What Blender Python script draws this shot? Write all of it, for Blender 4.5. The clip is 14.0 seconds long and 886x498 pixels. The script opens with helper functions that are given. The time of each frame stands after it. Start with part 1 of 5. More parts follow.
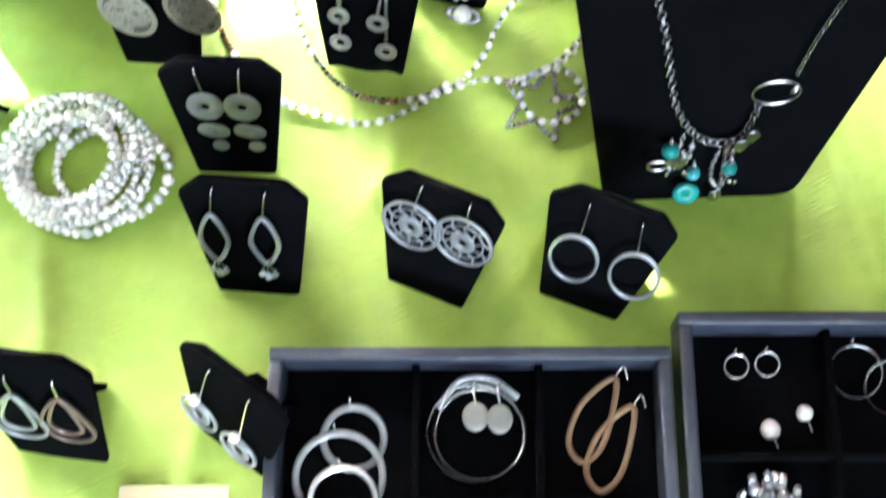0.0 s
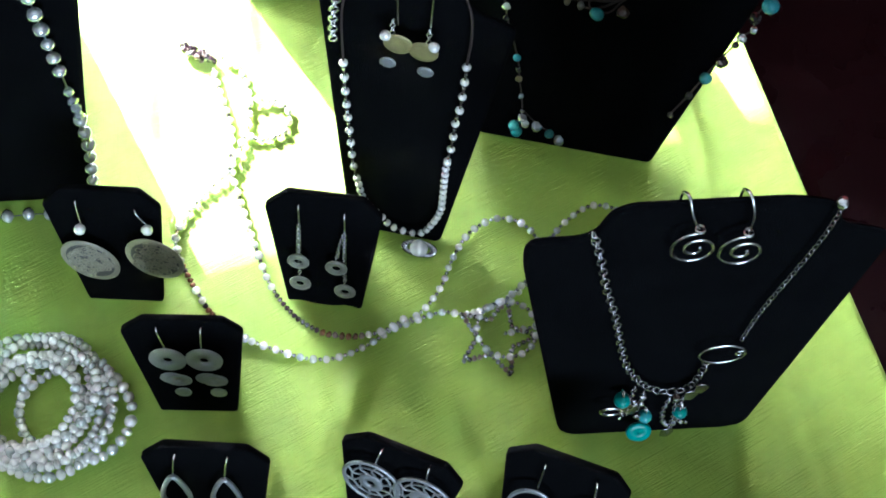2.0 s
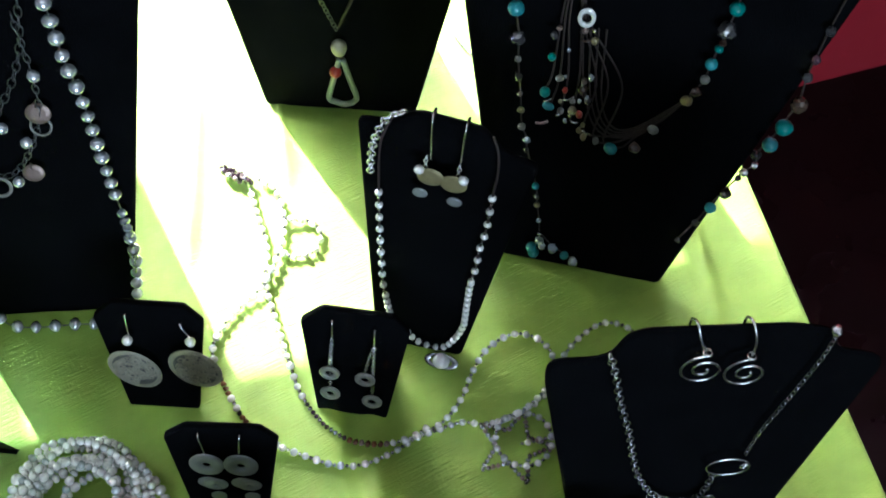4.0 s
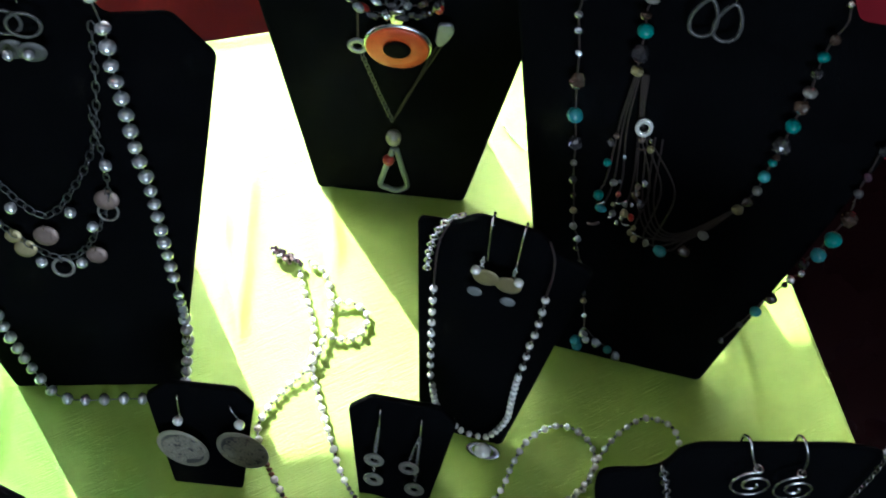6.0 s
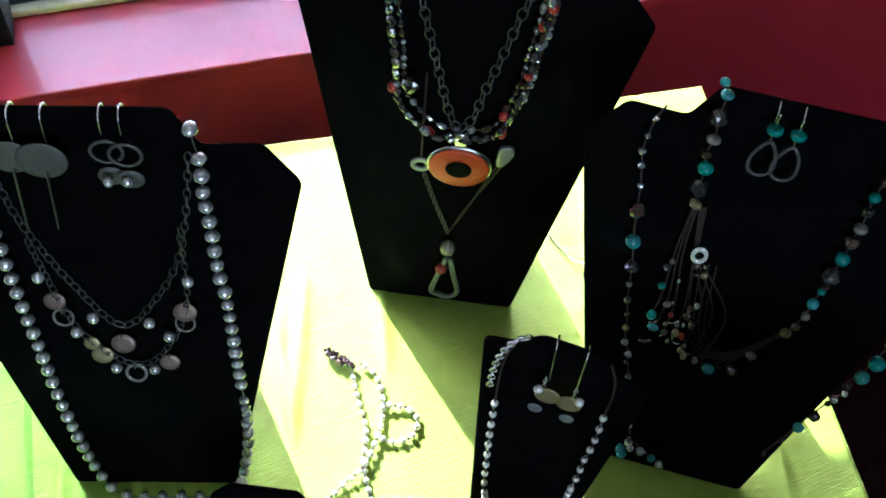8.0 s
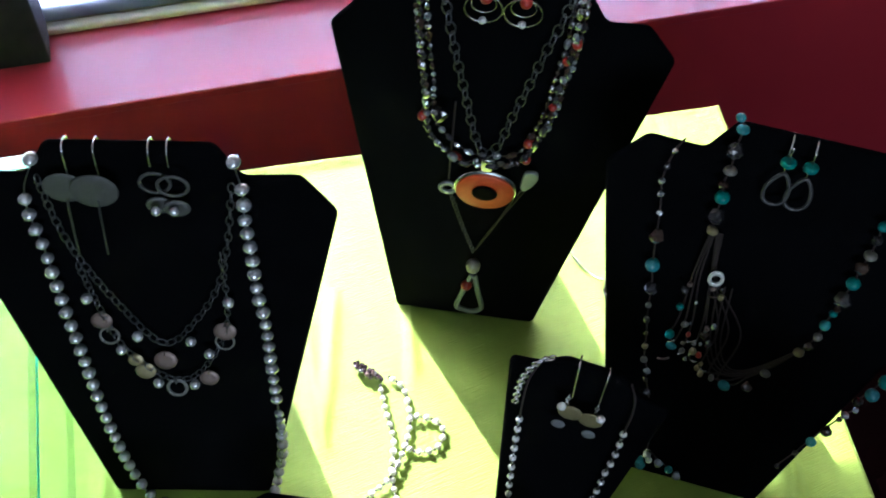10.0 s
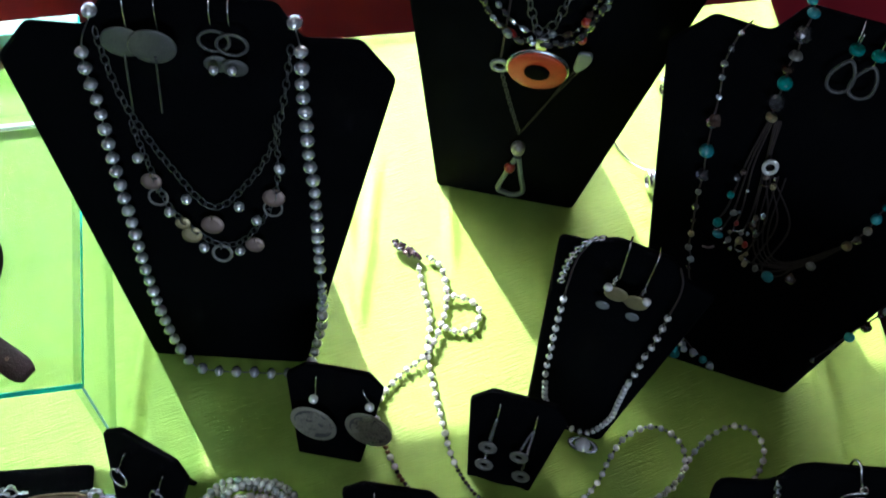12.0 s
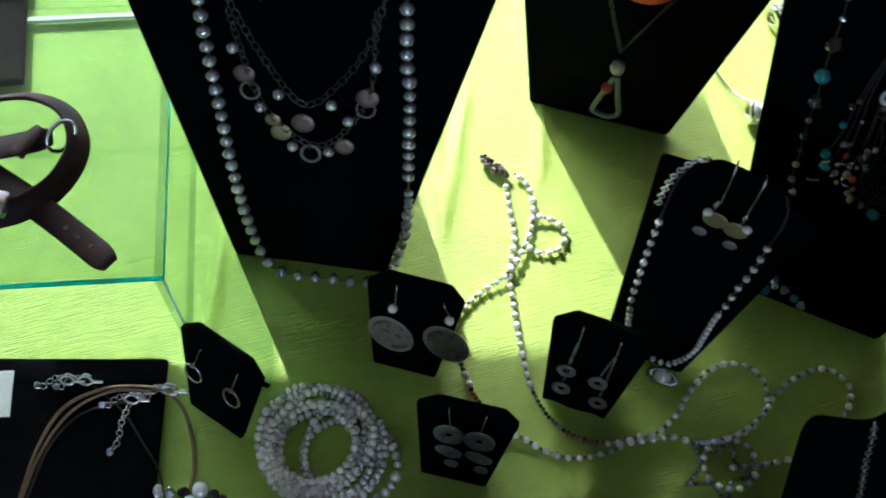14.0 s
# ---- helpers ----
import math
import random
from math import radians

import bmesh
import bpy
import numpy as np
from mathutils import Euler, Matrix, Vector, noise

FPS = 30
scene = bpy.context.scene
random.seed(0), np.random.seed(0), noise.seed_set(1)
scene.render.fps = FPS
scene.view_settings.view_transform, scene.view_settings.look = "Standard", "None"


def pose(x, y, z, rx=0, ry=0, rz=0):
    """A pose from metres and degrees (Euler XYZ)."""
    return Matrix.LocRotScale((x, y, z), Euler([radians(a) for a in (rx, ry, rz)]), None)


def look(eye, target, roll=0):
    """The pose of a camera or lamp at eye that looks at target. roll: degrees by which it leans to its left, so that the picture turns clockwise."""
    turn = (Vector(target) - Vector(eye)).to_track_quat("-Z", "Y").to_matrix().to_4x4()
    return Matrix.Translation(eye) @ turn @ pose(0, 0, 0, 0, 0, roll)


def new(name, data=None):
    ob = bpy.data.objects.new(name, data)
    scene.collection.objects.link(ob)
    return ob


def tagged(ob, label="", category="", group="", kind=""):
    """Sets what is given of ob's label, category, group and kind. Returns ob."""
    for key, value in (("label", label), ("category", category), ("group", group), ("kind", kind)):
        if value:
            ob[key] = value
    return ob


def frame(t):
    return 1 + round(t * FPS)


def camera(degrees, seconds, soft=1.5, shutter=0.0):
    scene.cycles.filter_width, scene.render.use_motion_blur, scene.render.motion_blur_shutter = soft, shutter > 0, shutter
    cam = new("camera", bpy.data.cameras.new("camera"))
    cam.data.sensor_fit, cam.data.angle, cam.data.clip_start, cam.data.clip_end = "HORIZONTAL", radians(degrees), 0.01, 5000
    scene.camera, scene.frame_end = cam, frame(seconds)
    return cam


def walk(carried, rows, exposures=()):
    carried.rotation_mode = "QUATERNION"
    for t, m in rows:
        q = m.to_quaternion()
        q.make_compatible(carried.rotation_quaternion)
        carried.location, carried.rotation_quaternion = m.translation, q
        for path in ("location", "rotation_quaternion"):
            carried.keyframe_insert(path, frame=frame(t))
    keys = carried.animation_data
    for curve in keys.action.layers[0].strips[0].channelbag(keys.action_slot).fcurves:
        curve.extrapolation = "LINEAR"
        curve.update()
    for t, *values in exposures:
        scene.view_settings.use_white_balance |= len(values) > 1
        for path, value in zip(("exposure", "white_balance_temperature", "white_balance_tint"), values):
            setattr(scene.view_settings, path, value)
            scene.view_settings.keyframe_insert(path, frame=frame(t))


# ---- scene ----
cam = camera(40.3, 14.0, soft=1.7, shutter=0.5)
PATH = [
    (0, (0.09, 0.192, 0.585), (0.046, 0.838, -1.307), -3.9),
    (0.5, (0.092, 0.229, 0.598), (0.086, 0.926, -1.277), -1.3),
    (1, (0.094, 0.251, 0.614), (0.099, 1.0, -1.24), -0.7),
    (1.5, (0.091, 0.26, 0.621), (0.112, 1.02, -1.229), 0.4),
    (2, (0.092, 0.263, 0.628), (0.116, 1.035, -1.217), 0.6),
    (2.5, (0.089, 0.261, 0.638), (0.113, 1.064, -1.194), 0.7),
    (3, (0.085, 0.256, 0.656), (0.114, 1.107, -1.153), 1.0),
    (3.2, (0.082, 0.254, 0.662), (0.114, 1.117, -1.142), 1.1),
    (5.3, (0.077, 0.251, 0.686), (0.081, 1.248, -1.048), 1.2),
    (5.5, (0.073, 0.262, 0.691), (0.081, 1.238, -1.055), 1.4),
    (6, (0.061, 0.265, 0.694), (0.054, 1.266, -1.037), 1.7),
    (6.5, (0.047, 0.269, 0.704), (0.043, 1.298, -1.011), 2.6),
    (7, (0.039, 0.276, 0.706), (0.028, 1.33, -0.994), 2.3),
    (7.5, (0.032, 0.274, 0.717), (0.011, 1.365, -0.958), 2.1),
    (7.7, (0.029, 0.273, 0.723), (0.016, 1.367, -0.951), 2.7),
    (9.8, (0.023, 0.264, 0.766), (-0.006, 1.365, -0.903), 1.8),
    (10, (0.02, 0.266, 0.765), (-0.019, 1.356, -0.912), 1.7),
    (10.5, (0.009, 0.266, 0.764), (-0.052, 1.34, -0.922), 1.8),
    (11, (0.004, 0.26, 0.762), (-0.065, 1.296, -0.947), 2.1),
    (11.5, (0.002, 0.254, 0.758), (-0.054, 1.249, -0.976), 3.0),
    (12, (0.0, 0.254, 0.755), (-0.044, 1.201, -1.006), 3.8),
    (12.5, (-0.002, 0.256, 0.751), (-0.041, 1.151, -1.038), 4.2),
    (13, (-0.008, 0.252, 0.745), (-0.055, 1.115, -1.059), 4.2),
    (13.5, (-0.014, 0.249, 0.739), (-0.075, 1.085, -1.076), 4.1),
    (14, (-0.012, 0.249, 0.732), (-0.149, 1.086, -1.079), 1.7),
]
EXPOSURES = [(0.0, 4.1, 6400, 12), (0.5, 4.05, 6200, 10), (1.0, 3.8, 6000, 9), (1.4, 3.45, 5850, 8), (3.0, 2.9, 5800, 8), (5.5, 2.2, 5850, 11), (7.5, 1.95, 5900, 11), (10.0, 1.7, 5850, 14), (12.0, 1.42, 5750, 14), (14.0, 0.93, 5800, 15)]
walk(cam, [(t, look(eye, target, roll)) for t, eye, target, roll in PATH], EXPOSURES)

# ---- light: low morning sun and sky through the window behind the table ----
SUN_AZ = (0.6, -0.8)          # ground direction in which the light travels
SUN_EL = 35.0
world = bpy.data.worlds.new("sky")
scene.world = world
world.use_nodes = True
wn = world.node_tree.nodes
sky = wn.new("ShaderNodeTexSky")
sky.sky_type = "NISHITA"
sky.sun_disc = False
sky.sun_elevation = radians(SUN_EL)
sky.sun_rotation = math.atan2(-SUN_AZ[0], -SUN_AZ[1])
wn["Background"].inputs["Strength"].default_value = 0.047
world.node_tree.links.new(sky.outputs["Color"], wn["Background"].inputs["Color"])
sun = new("sun", bpy.data.lights.new("sun", "SUN"))
sun.data.energy, sun.data.angle, sun.data.color = 5.0, radians(0.6), (1.0, 0.97, 0.92)
# Cool front fill, added for highlights on the beads and silver.
front_fill = new("shop_window_daylight", bpy.data.lights.new("shop_window_daylight", "AREA"))
front_fill.data.shape, front_fill.data.size, front_fill.data.size_y = "RECTANGLE", 1.7, 1.05     # stands in the added opening of the far wall
front_fill.data.energy, front_fill.data.color = 12.0, (0.72, 0.87, 1.0)
front_fill.matrix_world = Matrix.Translation((0.220, 0.921, 0)) @ pose(0, 0, 0, 0, 0, 14.0) @ look((-0.6, -3.48, 0.925), (-0.6, 0, 0.925))
sun.matrix_world = look((-2, 3, 3), (-2 + SUN_AZ[0], 3 + SUN_AZ[1], 3 - math.tan(radians(SUN_EL))))

# ---- materials ----
def material(name, color, rough=0.5, metal=0.0, vary=0.15, grain=60.0, bump=0.0, bump_scale=400.0, sheen=0.0, coat=0.0, spec=0.5, rnd=0.0, second=None):
    """A principled surface with blotches at two scales, fine relief and a little change from piece to piece."""
    m = bpy.data.materials.new(name)
    m.use_nodes = True
    n, l = m.node_tree.nodes, m.node_tree.links
    b = n["Principled BSDF"]
    tc = n.new("ShaderNodeTexCoord")
    big, fine = n.new("ShaderNodeTexNoise"), n.new("ShaderNodeTexNoise")
    big.inputs["Scale"].default_value, fine.inputs["Scale"].default_value = grain, grain * 9
    big.inputs["Detail"].default_value = 4
    l.new(tc.outputs["Object"], big.inputs["Vector"])
    l.new(tc.outputs["Object"], fine.inputs["Vector"])
    add = n.new("ShaderNodeMath")
    add.operation = "ADD"
    l.new(big.outputs["Fac"], add.inputs[0])
    l.new(fine.outputs["Fac"], add.inputs[1])
    last = add
    if rnd:
        info, sc, add2 = n.new("ShaderNodeObjectInfo"), n.new("ShaderNodeMath"), n.new("ShaderNodeMath")
        sc.operation, add2.operation = "MULTIPLY_ADD", "ADD"
        sc.inputs[1].default_value, sc.inputs[2].default_value = 2 * rnd, -rnd
        l.new(info.outputs["Random"], sc.inputs[0])
        l.new(sc.outputs[0], add2.inputs[0])
        l.new(add.outputs[0], add2.inputs[1])
        last = add2
    ramp = n.new("ShaderNodeMapRange")
    ramp.inputs["From Min"].default_value, ramp.inputs["From Max"].default_value = 0.6, 1.4
    l.new(last.outputs[0], ramp.inputs["Value"])
    mix = n.new("ShaderNodeMix")
    mix.data_type = "RGBA"
    l.new(ramp.outputs["Result"], mix.inputs["Factor"])
    mix.inputs["A"].default_value = (*[c * (1 - vary) for c in color], 1)
    mix.inputs["B"].default_value = (*(second or [min(1, c * (1 + vary)) for c in color]), 1)
    l.new(mix.outputs["Result"], b.inputs["Base Color"])
    rr = n.new("ShaderNodeMapRange")
    rr.inputs["To Min"].default_value, rr.inputs["To Max"].default_value = max(0.02, rough - 0.08), min(1, rough + 0.1)
    l.new(fine.outputs["Fac"], rr.inputs["Value"])
    l.new(rr.outputs["Result"], b.inputs["Roughness"])
    b.inputs["Metallic"].default_value = metal
    b.inputs["Sheen Weight"].default_value = sheen
    b.inputs["Sheen Roughness"].default_value = 0.4
    b.inputs["Coat Weight"].default_value = coat
    b.inputs["Coat Roughness"].default_value = 0.11 if "pearl" in name else 0.05
    b.inputs["Coat IOR"].default_value = 2.5 if "pearl" in name else 1.5
    b.inputs["Specular IOR Level"].default_value = spec
    if bump:
        t, bp = n.new("ShaderNodeTexNoise"), n.new("ShaderNodeBump")
        t.inputs["Scale"].default_value, t.inputs["Detail"].default_value = bump_scale, 3
        l.new(tc.outputs["Object"], t.inputs["Vector"])
        bp.inputs["Strength"].default_value, bp.inputs["Distance"].default_value = bump, 0.001
        l.new(t.outputs["Fac"], bp.inputs["Height"])
        l.new(bp.outputs["Normal"], b.inputs["Normal"])
    return m


def cloth_material():
    """Lime linen: slubby threads in two directions, thicker along the width."""
    m = material("lime_linen", (0.268, 0.410, 0.046), 0.60, vary=0.12, grain=9, sheen=0.18, second=(0.330, 0.475, 0.064), spec=0.5)
    n, l = m.node_tree.nodes, m.node_tree.links
    tc, add = n.new("ShaderNodeTexCoord"), n.new("ShaderNodeMath")
    rot = n.new("ShaderNodeMapping")
    rot.inputs["Rotation"].default_value = (0, 0, radians(-14))
    l.new(tc.outputs["Object"], rot.inputs["Vector"])
    add.operation = "ADD"
    for i, sc in enumerate(((45, 1300, 1), (900, 160, 1))):
        mp, ns = n.new("ShaderNodeMapping"), n.new("ShaderNodeTexNoise")
        mp.inputs["Scale"].default_value = sc
        ns.inputs["Scale"].default_value, ns.inputs["Detail"].default_value = 1.0, 2
        l.new(rot.outputs["Vector"], mp.inputs["Vector"])
        l.new(mp.outputs["Vector"], ns.inputs["Vector"])
        gain = n.new("ShaderNodeMath")
        gain.operation = "MULTIPLY"
        gain.inputs[1].default_value = (1.0, 0.35)[i]
        l.new(ns.outputs["Fac"], gain.inputs[0])
        l.new(gain.outputs[0], add.inputs[i])
    bp = n.new("ShaderNodeBump")
    bp.inputs["Strength"].default_value, bp.inputs["Distance"].default_value = 0.55, 0.0012
    l.new(add.outputs[0], bp.inputs["Height"])
    l.new(bp.outputs["Normal"], n["Principled BSDF"].inputs["Normal"])
    return m


def glass_material(name, color, ior=1.5, rough=0.0):
    m = bpy.data.materials.new(name)
    m.use_nodes = True
    b = m.node_tree.nodes["Principled BSDF"]
    b.inputs["Base Color"].default_value = (*color, 1)
    b.inputs["Transmission Weight"].default_value, b.inputs["IOR"].default_value, b.inputs["Roughness"].default_value = 1.0, ior, rough
    return m


def thin_glass(name, tint):
    """Plate glass that lets light straight through, tinted, with a sharp surface gloss."""
    m = bpy.data.materials.new(name)
    m.use_nodes = True
    n, l = m.node_tree.nodes, m.node_tree.links
    clear, gloss, mx = n.new("ShaderNodeBsdfTransparent"), n.new("ShaderNodeBsdfGlossy"), n.new("ShaderNodeMixShader")
    clear.inputs["Color"].default_value = (*tint, 1)
    gloss.inputs["Roughness"].default_value, mx.inputs["Fac"].default_value = 0.02, 0.05
    l.new(clear.outputs[0], mx.inputs[1])
    l.new(gloss.outputs[0], mx.inputs[2])
    l.new(mx.outputs[0], n["Material Output"].inputs["Surface"])
    return m


LINEN = cloth_material()
VELVET = material("black_velvet", (0.0024, 0.0026, 0.0032), 0.95, vary=0.35, grain=40, bump=0.5, bump_scale=1500, sheen=0.0, spec=0.02)
VELVET_SIDE = material("worn_velvet_edge", (0.02, 0.02, 0.022), 0.95, vary=0.4, grain=60, bump=0.6, bump_scale=1500, sheen=0.15, spec=0.1)
RED_PAINT = material("red_gloss_paint", (0.45, 0.024, 0.038), 0.34, vary=0.03, grain=5, bump=0.03, bump_scale=40, coat=1.0, spec=1.0)
CREAM = material("cream_window_paint", (0.62, 0.58, 0.42), 0.45, vary=0.12, grain=20, bump=0.1, bump_scale=120)
# Dark grey on the unseen walls, so pearls and metal reflect a dim room.
PLASTER = material("room_plaster", (0.12, 0.115, 0.11), 0.85, vary=0.06, grain=4, bump=0.15, bump_scale=90)
CEILING = material("ceiling_paint", (0.48, 0.47, 0.45), 0.9, vary=0.04, grain=3, bump=0.1, bump_scale=90)
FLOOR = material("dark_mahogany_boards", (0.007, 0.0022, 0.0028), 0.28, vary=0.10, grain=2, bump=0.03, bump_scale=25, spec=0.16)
WOOD = material("table_wood", (0.16, 0.08, 0.04), 0.5, vary=0.3, grain=8, bump=0.1, bump_scale=80)
STREET = material("pale_street", (0.32, 0.31, 0.29), 0.9, vary=0.12, grain=1.5)

def sun_blocker_material():
    m = material("blind_fabric", (0.7, 0.66, 0.52), 0.9, vary=0.06, grain=30, bump=0.2, bump_scale=700)
    n, l = m.node_tree.nodes, m.node_tree.links
    tr, mx = n.new("ShaderNodeBsdfTranslucent"), n.new("ShaderNodeMixShader")
    tr.inputs["Color"].default_value = (0.42, 0.42, 0.41, 1)
    mx.inputs["Fac"].default_value = 0.75
    l.new(n["Principled BSDF"].outputs[0], mx.inputs[1])
    l.new(tr.outputs[0], mx.inputs[2])
    l.new(mx.outputs[0], n["Material Output"].inputs["Surface"])
    return m


SUN_BLOCKER = sun_blocker_material()
FILM = material("frosted_film", (0.8, 0.82, 0.85), 0.9, vary=0.03, grain=20)
# weak cool glow for the added ceiling light
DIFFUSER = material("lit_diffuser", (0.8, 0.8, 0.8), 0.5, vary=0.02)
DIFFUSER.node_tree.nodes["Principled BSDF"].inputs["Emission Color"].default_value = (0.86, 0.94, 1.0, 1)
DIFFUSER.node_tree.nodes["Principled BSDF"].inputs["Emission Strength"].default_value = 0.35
PEARL = material("freshwater_pearl", (0.90, 0.88, 0.82), 0.18, metal=0.10, vary=0.06, grain=120, coat=1.0, rnd=0.30, bump=0.22, bump_scale=420, second=(0.95, 0.90, 0.88))
PEARL_GREY = material("grey_lustre_pearl", (0.68, 0.69, 0.72), 0.16, metal=0.60, vary=0.06, grain=150, coat=1.0, rnd=0.2, bump=0.18, bump_scale=420)
NACRE = material("glassy_pearl", (0.66, 0.74, 0.71), 0.10, metal=0.40, vary=0.10, grain=150, coat=1.0, rnd=0.3, bump=0.15, bump_scale=420, second=(0.90, 0.86, 0.80))
CRYSTAL = material("pale_crystal", (0.50, 0.54, 0.56), 0.10, vary=0.3, grain=300, coat=0.8, rnd=0.5, metal=0.7)
SILVER = material("polished_silver", (0.72, 0.71, 0.69), 0.22, 1.0, vary=0.10, grain=200, bump=0.08, bump_scale=900)
DULL = material("dull_dark_silver", (0.115, 0.112, 0.108), 0.36, 0.45, vary=0.2, grain=200, bump=0.4, bump_scale=1100)
BRUSHED = material("brushed_silver", (0.33, 0.34, 0.355), 0.36, 0.55, vary=0.16, grain=160, bump=0.35, bump_scale=900)
DARK_CHAIN = material("dark_chain_metal", (0.17, 0.165, 0.175), 0.32, 0.85, vary=0.2, grain=220, bump=0.2, bump_scale=900)
OXIDE = material("oxidised_silver", (0.42, 0.41, 0.41), 0.22, 1.0, vary=0.3, grain=220, bump=0.2, bump_scale=900)
GOLD = material("worn_brass", (0.36, 0.30, 0.16), 0.35, 0.6, vary=0.2, grain=200, bump=0.2, bump_scale=900)
COPPER = material("rosy_copper", (0.20, 0.14, 0.115), 0.36, 0.45, vary=0.15, grain=200, bump=0.2, bump_scale=900)
LACE = material("pale_lace_metal", (0.36, 0.335, 0.26), 0.34, 0.35, vary=0.15, grain=200, bump=0.3, bump_scale=900)
SHELL = material("shell_nacre", (0.19, 0.18, 0.155), 0.3, vary=0.12, grain=90, coat=0.4, rnd=0.2)
TURQ = material("turquoise_stone", (0.002, 0.19, 0.165), 0.30, vary=0.25, grain=250, spec=0.3, rnd=0.3)
PALE_TURQ = material("pale_turquoise_stone", (0.03, 0.25, 0.27), 0.24, vary=0.25, grain=250, coat=0.12, rnd=0.3)
CORAL = material("coral_red_bead", (0.38, 0.03, 0.02), 0.3, vary=0.25, grain=250, coat=0.3, rnd=0.2)
ORANGE = material("orange_enamel", (0.72, 0.085, 0.016), 0.40, vary=0.18, grain=140, coat=0.1, bump=0.1, bump_scale=300)
ONYX = material("black_onyx", (0.002, 0.0018, 0.0018), 0.6, spec=0.02, vary=0.3)
STONE = material("smoky_agate", (0.042, 0.039, 0.040), 0.08, vary=0.4, grain=220, coat=0.5, rnd=0.5)
BROWN_STONE = material("brown_jasper", (0.045, 0.028, 0.020), 0.10, vary=0.4, grain=220, coat=0.4, rnd=0.5)
SEED = material("dark_amethyst_seed", (0.045, 0.022, 0.032), 0.2, vary=0.4, grain=400, coat=0.6, rnd=0.6)
AMBER = material("amber_seed", (0.17, 0.075, 0.03), 0.2, vary=0.4, grain=400, coat=0.6, rnd=0.6)
CORD = material("brown_waxed_cord", (0.026, 0.014, 0.012), 0.7, vary=0.3, grain=200, bump=0.3, bump_scale=1200)
TAN_CORD = material("tan_leather_cord", (0.22, 0.13, 0.07), 0.6, vary=0.3, grain=200, bump=0.3, bump_scale=1200)
LEATHER = material("dark_brown_leather", (0.016, 0.007, 0.005), 0.55, vary=0.35, grain=60, bump=0.4, bump_scale=900, spec=0.15)
LEATHERETTE = material("navy_leatherette", (0.030, 0.036, 0.055), 0.40, vary=0.25, grain=90, bump=0.45, bump_scale=1300, coat=0.15)
PAPER = material("white_card", (0.75, 0.75, 0.73), 0.8, vary=0.05, grain=40)
CREAM_CARD = material("cream_card", (0.66, 0.55, 0.33), 0.75, vary=0.08, grain=30)
GLASS = thin_glass("clear_plate_glass", (0.81, 0.885, 0.82))
GLASS_EDGE = material("green_glass_edge", (0.03, 0.42, 0.36), 0.15, vary=0.1, grain=30, coat=0.5)
def let_through(m, color, share):
    """Lets light shine through a thin thing from behind."""
    n, l = m.node_tree.nodes, m.node_tree.links
    tr, mx = n.new("ShaderNodeBsdfTranslucent"), n.new("ShaderNodeMixShader")
    tr.inputs["Color"].default_value = (*color, 1)
    mx.inputs["Fac"].default_value = share
    l.new(n["Principled BSDF"].outputs[0], mx.inputs[1])
    l.new(tr.outputs[0], mx.inputs[2])
    l.new(mx.outputs[0], n["Material Output"].inputs["Surface"])
    return m
let_through(GLASS_EDGE, (0.1, 0.8, 0.66), 0.6)
PALE_EDGE = let_through(material("pale_glass_edge", (0.42, 0.66, 0.62), 0.12, vary=0.1, grain=30, coat=0.5), (0.6, 0.95, 0.9), 0.6)
let_through(FILM, (0.46, 0.52, 0.66), 0.9)
STAPLE = material("frosted_resin", (0.20, 0.23, 0.19), 0.35, vary=0.15, grain=120, coat=0.2)

# ---- building helpers ----
def thing(name, m, label, category, group="", kind=""):
    ob = new(name)
    ob.empty_display_size = 0.02
    ob.matrix_world = m
    return tagged(ob, label, category, group, kind)


def mesh_of(name, bm, mat, smooth=True):
    me = bpy.data.meshes.new(name)
    bmesh.ops.recalc_face_normals(bm, faces=bm.faces[:])
    bm.to_mesh(me)
    bm.free()
    me.materials.append(mat)
    for p in me.polygons:
        p.use_smooth = smooth
    return me


def part(name, bm, mat, parent=None, label="", smooth=True, m=None):
    me = bm if isinstance(bm, bpy.types.Mesh) else mesh_of(name, bm, mat, smooth)
    ob = new(name, me)
    if parent is not None:
        ob.parent = parent
    if m is not None:
        ob.matrix_local = m
    return tagged(ob, label)


def box(x0, y0, z0, x1, y1, z1, bevel=0.0, segs=2):
    bm = bmesh.new()
    bmesh.ops.create_cube(bm, size=1)
    bmesh.ops.scale(bm, vec=(x1 - x0, y1 - y0, z1 - z0), verts=bm.verts)
    bmesh.ops.translate(bm, vec=((x0 + x1) / 2, (y0 + y1) / 2, (z0 + z1) / 2), verts=bm.verts)
    if bevel:
        bmesh.ops.bevel(bm, geom=bm.edges[:], offset=bevel, segments=segs, affect="EDGES", profile=0.5)
    return bm


